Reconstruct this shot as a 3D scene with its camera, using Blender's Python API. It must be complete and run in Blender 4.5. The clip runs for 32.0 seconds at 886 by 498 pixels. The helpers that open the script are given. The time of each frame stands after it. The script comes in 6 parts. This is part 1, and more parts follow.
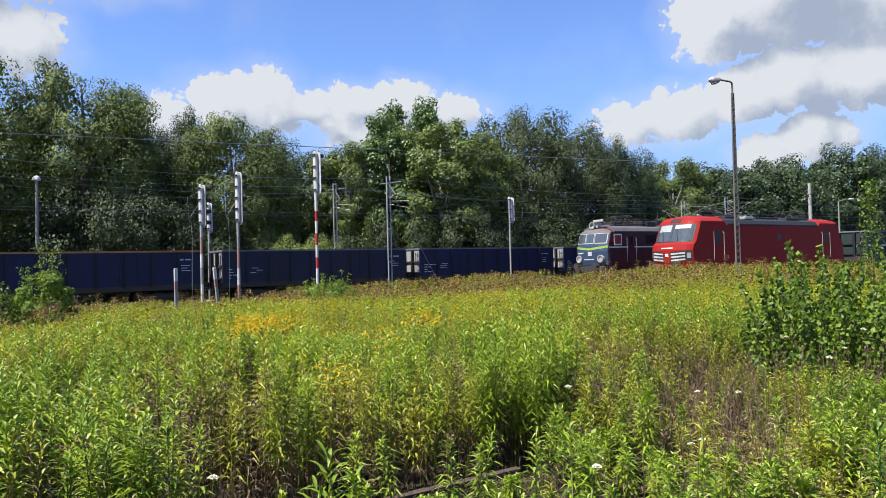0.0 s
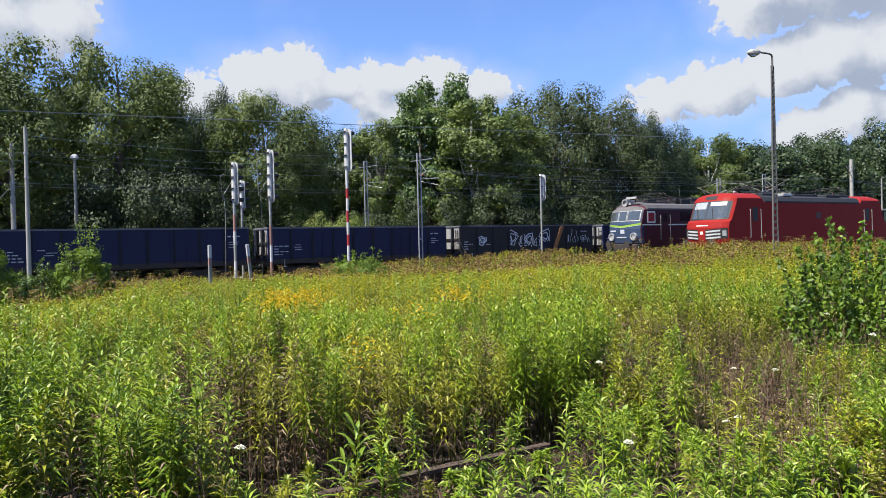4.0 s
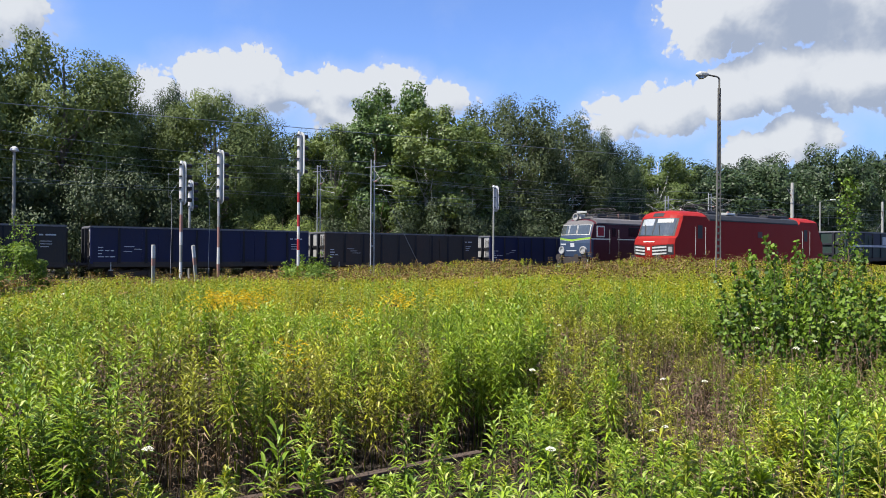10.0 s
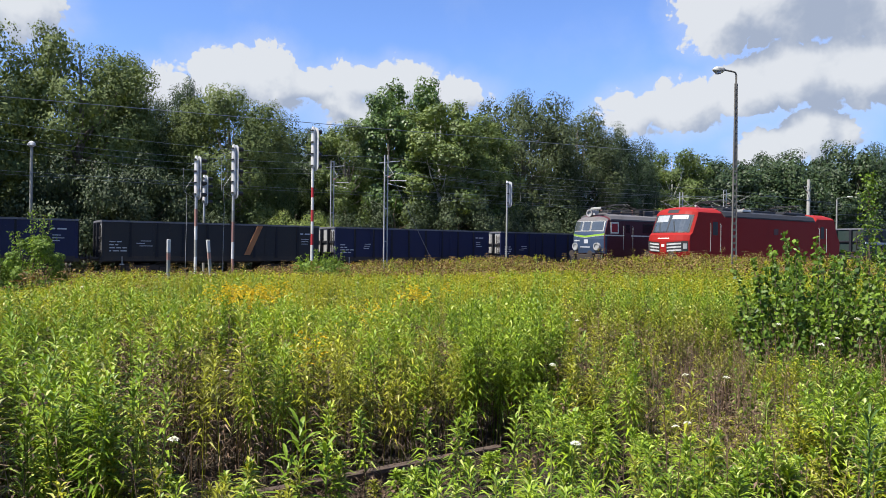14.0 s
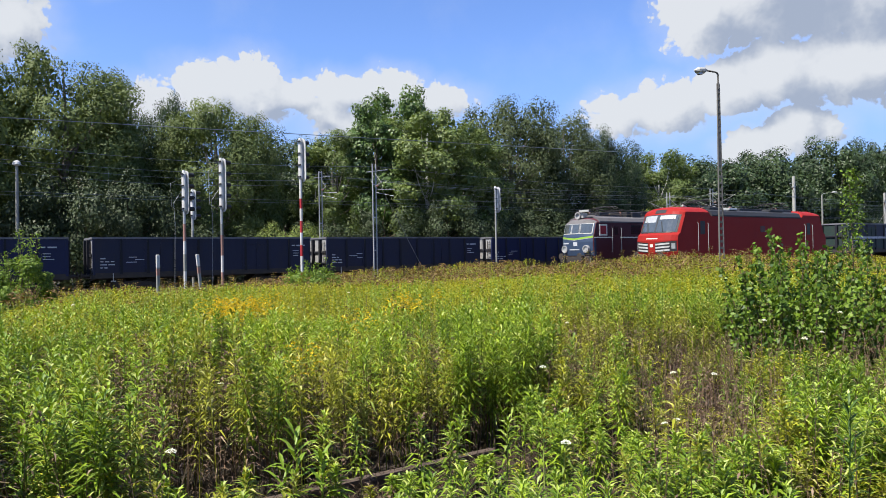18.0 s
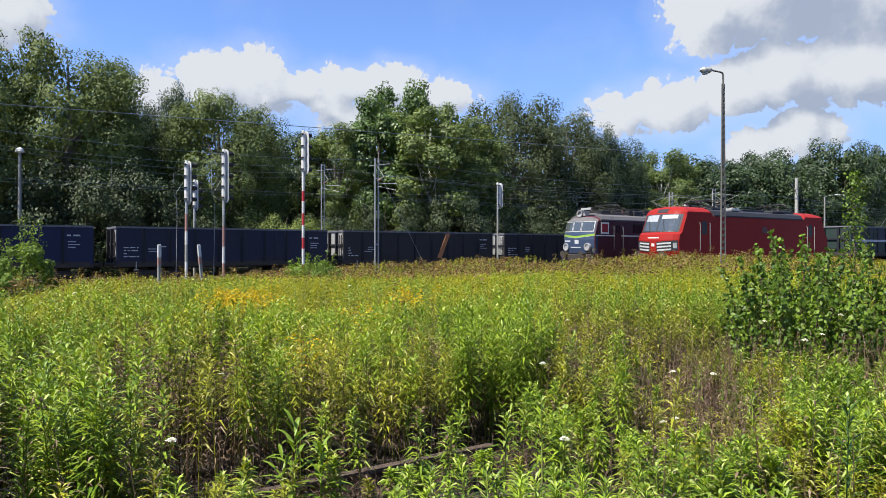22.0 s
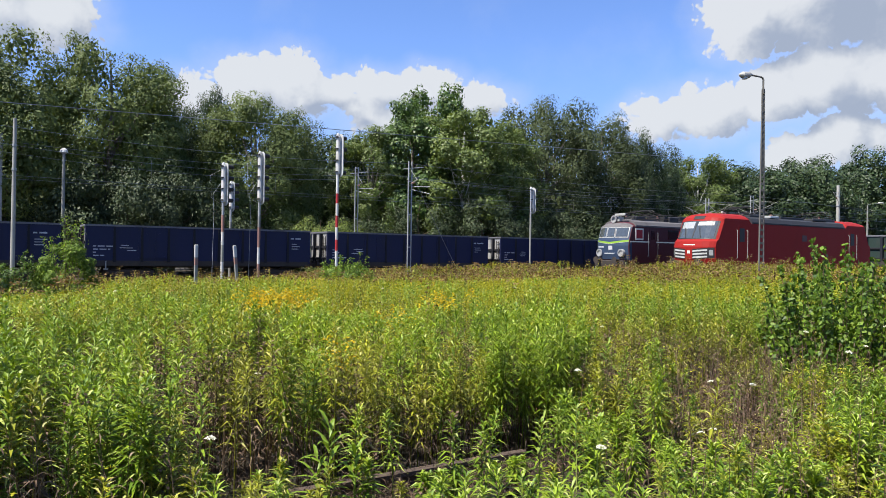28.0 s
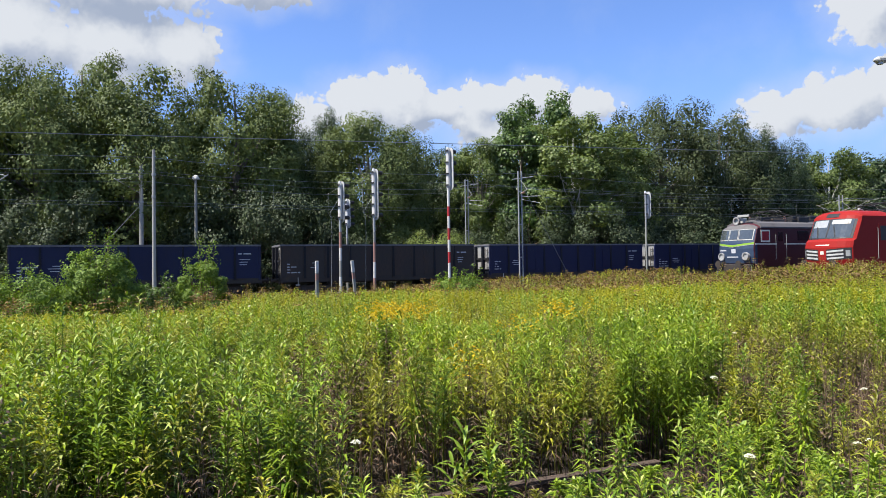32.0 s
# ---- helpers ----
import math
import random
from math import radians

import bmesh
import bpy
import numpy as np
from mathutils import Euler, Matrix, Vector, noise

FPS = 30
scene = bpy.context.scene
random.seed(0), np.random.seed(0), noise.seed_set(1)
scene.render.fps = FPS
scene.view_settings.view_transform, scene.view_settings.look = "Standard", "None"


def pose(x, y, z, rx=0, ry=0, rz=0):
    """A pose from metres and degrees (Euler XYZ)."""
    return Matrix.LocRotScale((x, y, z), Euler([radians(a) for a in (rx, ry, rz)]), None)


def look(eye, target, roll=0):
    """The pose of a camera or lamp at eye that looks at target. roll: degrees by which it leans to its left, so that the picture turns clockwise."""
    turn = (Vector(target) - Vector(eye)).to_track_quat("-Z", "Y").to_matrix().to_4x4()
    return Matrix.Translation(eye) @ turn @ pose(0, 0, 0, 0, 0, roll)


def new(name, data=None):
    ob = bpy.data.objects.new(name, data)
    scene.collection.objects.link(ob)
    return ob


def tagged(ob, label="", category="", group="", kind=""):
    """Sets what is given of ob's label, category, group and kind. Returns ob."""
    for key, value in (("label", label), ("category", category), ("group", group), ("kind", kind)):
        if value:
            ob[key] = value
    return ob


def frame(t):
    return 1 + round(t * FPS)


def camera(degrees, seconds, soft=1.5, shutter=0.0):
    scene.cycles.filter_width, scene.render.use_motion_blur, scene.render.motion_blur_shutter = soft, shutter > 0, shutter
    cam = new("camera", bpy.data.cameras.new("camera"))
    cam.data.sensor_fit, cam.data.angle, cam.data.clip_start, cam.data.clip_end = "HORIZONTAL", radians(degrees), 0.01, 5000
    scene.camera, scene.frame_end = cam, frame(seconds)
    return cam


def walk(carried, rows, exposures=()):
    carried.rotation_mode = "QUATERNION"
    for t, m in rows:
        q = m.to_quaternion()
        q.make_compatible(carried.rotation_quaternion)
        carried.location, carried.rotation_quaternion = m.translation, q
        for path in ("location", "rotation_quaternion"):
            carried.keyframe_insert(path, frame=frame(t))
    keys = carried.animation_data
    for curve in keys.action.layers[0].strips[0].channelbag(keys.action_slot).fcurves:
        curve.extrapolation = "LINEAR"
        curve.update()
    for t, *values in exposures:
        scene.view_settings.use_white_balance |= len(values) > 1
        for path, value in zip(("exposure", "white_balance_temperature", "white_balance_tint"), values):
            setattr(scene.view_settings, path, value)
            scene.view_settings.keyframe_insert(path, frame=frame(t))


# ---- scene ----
# One place: X runs along the tracks, Y away from the meadow's edge, Z up.
cam = camera(64.46, 32.0, soft=0.85)
ROWS = [
    (0, -0.095, -0.033, 1.827, 91.267, 1.473, -33.939), (0.5, -0.101, -0.032, 1.815, 90.867, 1.783, -32.902), (1, -0.085, -0.019, 1.816, 90.931, 1.778, -32.057),
    (1.5, -0.079, 0.006, 1.819, 90.855, 1.105, -31.041), (2, -0.076, 0.007, 1.808, 90.784, 1.764, -30.028), (2.5, -0.098, 0.031, 1.804, 90.116, 1.724, -29.988),
    (3, -0.083, 0.031, 1.808, 90.361, 1.076, -31.408), (3.5, -0.066, 0.031, 1.802, 89.659, 1.572, -30.501), (5.5, 0.041, 0.011, 1.759, 89.736, 0.436, -36.210),
    (6, 0.044, 0.058, 1.772, 90.147, 0.639, -34.090), (6.5, 0.024, 0.088, 1.763, 90.751, -0.066, -28.947), (7, 0.006, 0.095, 1.733, 90.002, -1.223, -28.374),
    (7.5, 0.020, 0.086, 1.746, 89.758, -0.185, -27.723), (8, 0.034, 0.071, 1.754, 90.589, -1.673, -27.310), (8.5, 0.039, 0.062, 1.739, 92.032, -0.291, -30.962),
    (9, 0.068, 0.059, 1.750, 91.306, -0.558, -33.435), (9.5, 0.065, 0.048, 1.739, 90.653, -0.772, -34.120), (10, 0.098, 0.004, 1.751, 90.235, -0.445, -35.210),
    (10.5, 0.107, -0.039, 1.770, 90.759, -0.032, -37.996), (11, 0.107, -0.062, 1.760, 90.864, 0.188, -40.884), (11.5, 0.124, -0.064, 1.752, 90.536, 0.544, -41.671),
    (12, 0.127, -0.054, 1.760, 89.859, 0.435, -41.134), (12.5, 0.119, -0.028, 1.756, 91.739, 0.724, -39.622), (13, 0.107, 0.005, 1.751, 91.101, -0.079, -38.005),
    (13.5, 0.073, 0.039, 1.739, 90.518, 0.357, -35.203), (14, 0.061, 0.059, 1.731, 89.898, -0.697, -34.218), (14.5, 0.040, 0.049, 1.762, 91.865, -0.941, -32.820),
    (16.5, 0.019, 0.028, 1.746, 90.516, -1.025, -32.323), (17, 0.047, 0.021, 1.739, 88.526, 0.440, -35.767), (17.5, 0.046, -0.016, 1.734, 89.034, 0.919, -34.906),
    (18, 0.028, -0.014, 1.732, 90.460, 1.049, -35.007), (18.5, 0.023, -0.022, 1.738, 90.303, 1.358, -36.023), (19, 0.012, -0.048, 1.743, 89.931, 1.462, -37.050),
    (19.5, 0.013, -0.045, 1.738, 89.499, 0.469, -36.935), (20, 0.011, -0.049, 1.743, 89.326, 0.537, -36.290), (20.5, -0.000, -0.064, 1.744, 89.445, 0.259, -36.776),
    (21, 0.005, -0.047, 1.739, 90.165, -0.591, -36.813), (21.5, 0.004, -0.037, 1.735, 89.563, -0.196, -35.904), (22, 0.018, -0.014, 1.730, 90.070, -0.034, -34.918),
    (22.5, 0.027, -0.003, 1.735, 89.054, -0.125, -35.671), (23, 0.025, -0.026, 1.735, 90.200, 0.651, -35.893), (23.5, 0.015, -0.025, 1.733, 89.699, 0.124, -36.113),
    (24, 0.020, -0.029, 1.729, 89.284, 0.447, -35.751), (24.5, 0.005, -0.018, 1.729, 89.549, 0.625, -35.274), (26.5, 0.006, -0.005, 1.746, 90.829, -1.245, -34.518),
    (27, -0.009, 0.009, 1.720, 90.528, -1.847, -33.649), (27.5, -0.036, 0.009, 1.707, 90.357, -1.344, -31.883), (28, -0.006, 0.003, 1.733, 90.350, -0.860, -32.333),
    (28.5, -0.052, 0.037, 1.727, 91.769, -0.825, -29.510), (29, -0.090, 0.057, 1.693, 90.806, -1.178, -26.213), (29.5, -0.029, 0.029, 1.759, 93.758, -0.001, -25.605),
    (30, -0.052, 0.025, 1.746, 91.918, -3.517, -23.353), (30.5, -0.086, 0.016, 1.716, 93.886, -5.666, -29.770), (31, -0.118, 0.036, 1.713, 94.984, -5.407, -27.979),
    (31.5, -0.115, 0.013, 1.704, 93.392, -2.048, -25.405), (32, -0.117, 0.015, 1.715, 91.245, 0.838, -23.340),
]
walk(cam, [(t, pose(*row)) for t, *row in ROWS])

# ---- light ----
SUN_EL, SUN_ROT = radians(58), radians(272)
TO_SUN = Vector((math.cos(SUN_EL) * math.sin(SUN_ROT), math.cos(SUN_EL) * math.cos(SUN_ROT), math.sin(SUN_EL)))
sun = new("sun", bpy.data.lights.new("sun", "SUN"))
sun.data.energy, sun.data.angle, sun.data.color = 5.0, radians(0.53), (1.0, 0.95, 0.86)
sun.matrix_world = look(TO_SUN * 60, (0, 0, 0))
scene.view_settings.exposure = 1.19


def node(tree, kind, **values):
    n = tree.nodes.new(kind)
    for key, value in values.items():
        if key.startswith("i_"):
            n.inputs[int(key[2:])].default_value = value
        elif key == "op":
            n.operation = value
        elif key == "blend":
            n.blend_type = value
        elif key == "dtype":
            n.data_type = value
    return n


def mth(tree, op, a, b=None, c=None, clamp=False):
    n = tree.nodes.new("ShaderNodeMath")
    n.operation, n.use_clamp = op, clamp
    for i, v in enumerate((a, b, c)):
        if v is None:
            continue
        if isinstance(v, (int, float)):
            n.inputs[i].default_value = v
        else:
            tree.links.new(v, n.inputs[i])
    return n.outputs[0]


def mixc(tree, fac, a, b, blend="MIX"):
    n = tree.nodes.new("ShaderNodeMix")
    n.data_type, n.blend_type = "RGBA", blend
    for sock, v in ((n.inputs[0], fac), (n.inputs[6], a), (n.inputs[7], b)):
        if isinstance(v, (int, float)):
            sock.default_value = v
        elif isinstance(v, tuple):
            sock.default_value = (*v, 1) if len(v) == 3 else v
        else:
            tree.links.new(v, sock)
    return n.outputs[2]


def step(tree, v, lo, hi):
    n = tree.nodes.new("ShaderNodeMapRange")
    n.interpolation_type = "SMOOTHSTEP"
    tree.links.new(v, n.inputs[0])
    n.inputs[1].default_value, n.inputs[2].default_value = lo, hi
    return n.outputs[0]


def noise_tex(tree, vec, scale, detail=4.0, rough=0.55):
    n = tree.nodes.new("ShaderNodeTexNoise")
    n.inputs["Scale"].default_value, n.inputs["Detail"].default_value, n.inputs["Roughness"].default_value = scale, detail, rough
    if vec is not None:
        tree.links.new(vec, n.inputs["Vector"])
    return n.outputs["Fac"]


# fair-weather clouds: bearing, height, half width, half height in degrees, thickness
PUFFS = [(12.6, 11.6, 2.6, 1.7, 0.8), (16.2, 12.9, 3.0, 2.1, 1.0), (19.6, 13.4, 2.9, 2.5, 1.1), (20.8, 12.4, 3.4, 1.7, 0.9), (26.6, 13.0, 3.4, 1.6, 0.95), (30.6, 13.0, 3.4, 1.8, 1.0), (34.2, 12.3, 3.4, 1.5, 0.9), (25.0, 11.3, 1.3, 0.8, 0.7), (23.2, 12.6, 2.4, 1.3, 0.8), (29.0, 10.6, 4.5, 1.4, 0.75),
         (55.6, 17.6, 3.6, 3.2, 1.3), (60.5, 19.2, 6.5, 5.0, 1.5), (70.0, 18.0, 11.0, 4.6, 1.8), (82.0, 17.0, 11.0, 5.5, 1.7),
         (49.0, 10.6, 2.7, 1.9, 0.95), (53.0, 11.0, 3.2, 2.1, 1.1), (57.4, 12.0, 3.2, 2.4, 1.2), (60.6, 12.7, 3.6, 2.5, 1.2), (66.0, 12.4, 6.5, 2.6, 1.2), (74.0, 12.4, 7.0, 2.4, 1.1),
         (59.0, 7.6, 2.3, 1.5, 1.0), (61.8, 8.6, 2.3, 2.0, 1.1), (63.9, 8.6, 1.3, 0.9, 0.7), (70.3, 8.9, 0.9, 0.6, 0.5),
         (-9.0, 16.2, 7.0, 2.9, 1.0), (-1.5, 16.2, 4.8, 2.9, 1.0), (3.0, 16.3, 3.2, 2.6, 1.0), (-3.0, 20.6, 9.0, 2.6, 1.2), (8.0, 21.6, 6.0, 2.0, 1.2), (-22.0, 15.5, 9.0, 4.2, 1.6), (96.0, 15.0, 11.0, 4.5, 1.5)]


def build_sky():
    """Blue summer sky with cumulus clouds, white on the sun's side and grey behind."""
    w = bpy.data.worlds.new("sky")
    scene.world = w
    w.use_nodes = True
    t = w.node_tree
    t.nodes.clear()
    sky = t.nodes.new("ShaderNodeTexSky")
    sky.sky_type, sky.sun_disc = "NISHITA", False
    sky.sun_elevation, sky.sun_rotation = SUN_EL, SUN_ROT
    sky.air_density, sky.dust_density, sky.ozone_density = 1.0, 0.35, 2.0
    co = t.nodes.new("ShaderNodeTexCoord").outputs["Generated"]
    sep = t.nodes.new("ShaderNodeSeparateXYZ")
    t.links.new(co, sep.inputs[0])
    az = mth(t, "MULTIPLY", mth(t, "ARCTAN2", sep.outputs[0], sep.outputs[1]), 57.2958)
    el = mth(t, "MULTIPLY", mth(t, "ARCSINE", sep.outputs[2]), 57.2958)
    ae = t.nodes.new("ShaderNodeCombineXYZ")
    t.links.new(az, ae.inputs[0])
    t.links.new(el, ae.inputs[1])

    def billows(scale, seed):
        """Rounded heads: high in the middle of each cell."""
        n = t.nodes.new("ShaderNodeTexVoronoi")
        n.feature, n.voronoi_dimensions = "SMOOTH_F1", "2D"
        n.inputs["Scale"].default_value, n.inputs["Smoothness"].default_value = scale, 0.35
        t.links.new(seed, n.inputs["Vector"])
        return n.outputs["Distance"]

    def heap(shift_az, shift_el):
        """The clouds' thickness and its smooth part, looked up a little way off."""
        here = node(t, "ShaderNodeVectorMath", op="ADD")
        t.links.new(ae.outputs[0], here.inputs[0])
        here.inputs[1].default_value = (shift_az, shift_el, 0)
        # wind-torn edges: the lookup itself wanders
        wob = t.nodes.new("ShaderNodeTexNoise")
        wob.inputs["Scale"].default_value, wob.inputs["Detail"].default_value = 0.45, 4.0
        t.links.new(here.outputs[0], wob.inputs["Vector"])
        off = node(t, "ShaderNodeVectorMath", op="SUBTRACT")
        t.links.new(wob.outputs["Color"], off.inputs[0])
        off.inputs[1].default_value = (0.5, 0.5, 0.5)
        big = node(t, "ShaderNodeVectorMath", op="MULTIPLY_ADD")
        t.links.new(off.outputs[0], big.inputs[0])
        big.inputs[1].default_value = (2.6, 1.7, 0)
        t.links.new(here.outputs[0], big.inputs[2])
        field = None
        for a, e, ra, re, wt in PUFFS:
            rel = node(t, "ShaderNodeVectorMath", op="SUBTRACT")
            t.links.new(big.outputs[0], rel.inputs[0])
            rel.inputs[1].default_value = (a, e, 0)
            mul = node(t, "ShaderNodeVectorMath", op="MULTIPLY")
            t.links.new(rel.outputs[0], mul.inputs[0])
            mul.inputs[1].default_value = (1 / ra, 1 / re, 0)
            ln = node(t, "ShaderNodeVectorMath", op="LENGTH")
            t.links.new(mul.outputs[0], ln.inputs[0])
            f = mth(t, "MULTIPLY", mth(t, "SUBTRACT", 1.0, ln.outputs["Value"]), wt)
            field = f if field is None else mth(t, "SMOOTH_MAX", field, f, 0.2)
        v = mth(t, "ADD", field, mth(t, "MULTIPLY", mth(t, "SUBTRACT", 0.42, billows(0.8, big.outputs[0])), 0.45))
        v = mth(t, "ADD", v, mth(t, "MULTIPLY", mth(t, "SUBTRACT", 0.42, billows(2.1, big.outputs[0])), 0.26))
        v = mth(t, "ADD", v, mth(t, "MULTIPLY", mth(t, "SUBTRACT", noise_tex(t, here.outputs[0], 2.4, 6.0, 0.62), 0.5), 0.32))
        return v, field

    thick, field = heap(0, 0)
    sunward, sun_field = heap(-1.0, 1.05)
    _, broad_field = heap(-2.6, 2.4)
    mask = step(t, thick, -0.03, 0.13)
    # scattered cloud over the rest of the dome, above the view
    wide = mth(t, "MULTIPLY", step(t, noise_tex(t, co, 2.2, 4.0), 0.56, 0.66), step(t, el, 27.0, 40.0))
    mask = mth(t, "MAXIMUM", mask, wide)
    # grey where more cloud lies towards the sun
    shade = mth(t, "ADD", mth(t, "MULTIPLY", mth(t, "SUBTRACT", sun_field, field), 0.55), mth(t, "MULTIPLY", mth(t, "SUBTRACT", sunward, thick), 0.62))
    shade = mth(t, "ADD", shade, mth(t, "MULTIPLY", mth(t, "SUBTRACT", broad_field, field), 0.35))
    shade = mth(t, "ADD", shade, mth(t, "MULTIPLY", step(t, broad_field, 0.05, 1.5), 1.05))
    grey = mth(t, "MULTIPLY", step(t, shade, -0.40, 1.35), 0.84)
    cloud = mixc(t, grey, CLOUD_WHITE, CLOUD_GREY)
    veil = mth(t, "MULTIPLY", step(t, noise_tex(t, co, 6.0, 6.0, 0.6), 0.5, 0.8), 0.10)
    veil = mth(t, "ADD", veil, mth(t, "MULTIPLY", step(t, field, -0.8, 0.3), 0.30))
    base = mixc(t, 1.0, sky.outputs[0], SKY_TINT, "MULTIPLY")
    base = mixc(t, mth(t, "MULTIPLY", mth(t, "SUBTRACT", 1.0, step(t, el, 2.0, 17.0)), 0.7), base, SKY_HAZE)
    base = mixc(t, veil, base, CLOUD_WHITE)
    col = mixc(t, mth(t, "MULTIPLY", mask, 0.97), base, cloud)
    bg = t.nodes.new("ShaderNodeBackground")
    bg.inputs[1].default_value = SKY_STRENGTH
    t.links.new(col, bg.inputs[0])
    out = t.nodes.new("ShaderNodeOutputWorld")
    t.links.new(bg.outputs[0], out.inputs[0])


SKY_STRENGTH = 0.078
SKY_TINT = (0.77, 0.91, 1.26)
SKY_HAZE = (1.55, 2.35, 4.2)
CLOUD_WHITE = (4.25, 4.43, 4.70)
CLOUD_GREY = (1.75, 2.15, 2.95)
build_sky()


# ---- materials ----
def base_mat(name):
    m = bpy.data.materials.new(name)
    m.use_nodes = True
    t = m.node_tree
    return m, t, t.nodes["Principled BSDF"]


def worn(name, col, col2, rough=0.6, metal=0.0, scale=1.5, fine=30.0, amount=0.5, bump=0.15, streak=1.0, coat=0.0, spec=0.3):
    """Paint, rust, concrete or wood: two colours over broad stains and fine grain, with fine relief."""
    m, t, bsdf = base_mat(name)
    co = t.nodes.new("ShaderNodeTexCoord").outputs["Object"]
    mp = t.nodes.new("ShaderNodeMapping")
    t.links.new(co, mp.inputs[0])
    mp.inputs["Scale"].default_value = (1, 1, streak)
    rnd = t.nodes.new("ShaderNodeObjectInfo").outputs["Random"]
    off = node(t, "ShaderNodeVectorMath", op="ADD")
    t.links.new(mp.outputs[0], off.inputs[0])
    t.links.new(mth(t, "MULTIPLY", rnd, 37.0), off.inputs[1])
    big = noise_tex(t, off.outputs[0], scale, 5.0, 0.6)
    small = noise_tex(t, off.outputs[0], fine, 3.0, 0.6)
    f = step(t, mth(t, "ADD", mth(t, "MULTIPLY", big, 0.75), mth(t, "MULTIPLY", small, 0.25)), 0.62 - amount * 0.3, 0.78)
    c = mixc(t, f, col, col2)
    tone = mth(t, "ADD", 0.86, mth(t, "MULTIPLY", small, 0.28))
    c = mixc(t, 1.0, c, tone, "MULTIPLY")
    t.links.new(c, bsdf.inputs["Base Color"])
    t.links.new(mth(t, "ADD", rough - 0.1, mth(t, "MULTIPLY", big, 0.22)), bsdf.inputs["Roughness"])
    bsdf.inputs["Metallic"].default_value = metal
    bsdf.inputs["Coat Weight"].default_value, bsdf.inputs["Specular IOR Level"].default_value = coat, spec
    bp = t.nodes.new("ShaderNodeBump")
    bp.inputs["Strength"].default_value, bp.inputs["Distance"].default_value = bump, 0.01
    t.links.new(small, bp.inputs["Height"])
    t.links.new(bp.outputs[0], bsdf.inputs["Normal"])
    return m


def leafy(name, a, b, c, trans=0.35, patch=0.25, rough=0.6, spec=0.3, vary=0.7, rare=0.75):
    """Leaves: every leaf its own tone between a and b, some towards c, broad patches over the ground, light shining through."""
    m, t, bsdf = base_mat(name)
    geo = t.nodes.new("ShaderNodeNewGeometry")
    rnd = geo.outputs["Random Per Island"]
    broad = noise_tex(t, geo.outputs["Position"], patch, 3.0, 0.6)
    f = mth(t, "ADD", mth(t, "MULTIPLY", mth(t, "ADD", mth(t, "MULTIPLY", mth(t, "SUBTRACT", rnd, 0.5), vary), 0.4), 1.0), mth(t, "MULTIPLY", mth(t, "SUBTRACT", broad, 0.5), 1.6), clamp=True)
    col = mixc(t, f, a, b)
    odd = step(t, mth(t, "FRACT", mth(t, "MULTIPLY", rnd, 13.7)), 0.78, 1.0)
    col = mixc(t, mth(t, "MULTIPLY", odd, rare), col, c)
    t.links.new(col, bsdf.inputs["Base Color"])
    bsdf.inputs["Roughness"].default_value = rough
    bsdf.inputs["Specular IOR Level"].default_value = spec
    tr = t.nodes.new("ShaderNodeBsdfTranslucent")
    tcol = mixc(t, 1.0, col, (1.25, 1.25, 0.55), "MULTIPLY")
    t.links.new(tcol, tr.inputs[0])
    mx = t.nodes.new("ShaderNodeMixShader")
    mx.inputs[0].default_value = trans
    t.links.new(bsdf.outputs[0], mx.inputs[1])
    t.links.new(tr.outputs[0], mx.inputs[2])
    t.links.new(mx.outputs[0], t.nodes["Material Output"].inputs[0])
    return m


def glass_mat(name, tint, rough=0.06):
    m, t, bsdf = base_mat(name)
    co = t.nodes.new("ShaderNodeTexCoord").outputs["Object"]
    n = noise_tex(t, co, 5.0, 4.0)
    t.links.new(mixc(t, n, tint, tuple(x * 1.8 + 0.01 for x in tint)), bsdf.inputs["Base Color"])
    t.links.new(mth(t, "ADD", rough, mth(t, "MULTIPLY", n, 0.08)), bsdf.inputs["Roughness"])
    bsdf.inputs["Specular IOR Level"].default_value = 0.8
    bsdf.inputs["Coat Weight"].default_value = 0.6
    return m


# Ribs darker than the panels: the shadow beside each rib is painted in.
M_RIB = worn("shaded_rib", (0.008, 0.009, 0.014), (0.02, 0.017, 0.016), 0.7, 0.0, 0.9, 16, 0.5, 0.1, 0.35)
M_END = worn("pale_end_panel", (0.24, 0.24, 0.24), (0.12, 0.095, 0.08), 0.65, 0.0, 1.6, 20, 0.45, 0.1, 0.4)
M_BLUE = worn("wagon_blue", (0.007, 0.010, 0.042), (0.014, 0.014, 0.028), 0.55, 0.0, 0.7, 14, 0.45, 0.1, 0.35)
M_NAVY = worn("wagon_navy", (0.012, 0.014, 0.034), (0.022, 0.02, 0.024), 0.6, 0.0, 0.7, 14, 0.6, 0.1, 0.35)
M_GREY = worn("wagon_grey", (0.021, 0.021, 0.022), (0.036, 0.028, 0.022), 0.65, 0.0, 0.7, 14, 0.55, 0.12, 0.35)
M_BROWN = worn("wagon_brown", (0.034, 0.028, 0.025), (0.055, 0.034, 0.025), 0.65, 0.0, 0.7, 14, 0.6, 0.12, 0.35)
# Paler than the walls: light catching the top edge, put into the paint.
M_RIM = worn("sunlit_rim", (0.13, 0.13, 0.145), (0.045, 0.04, 0.042), 0.6, 0.1, 1.2, 25, 0.5, 0.1)
M_STEEL = worn("weathered_steel", (0.33, 0.33, 0.31), (0.22, 0.16, 0.11), 0.55, 0.2, 2.0, 30, 0.45, 0.15)
M_UNDER = worn("running_gear", (0.035, 0.03, 0.027), (0.07, 0.05, 0.035), 0.7, 0.1, 2.0, 25, 0.5, 0.2)
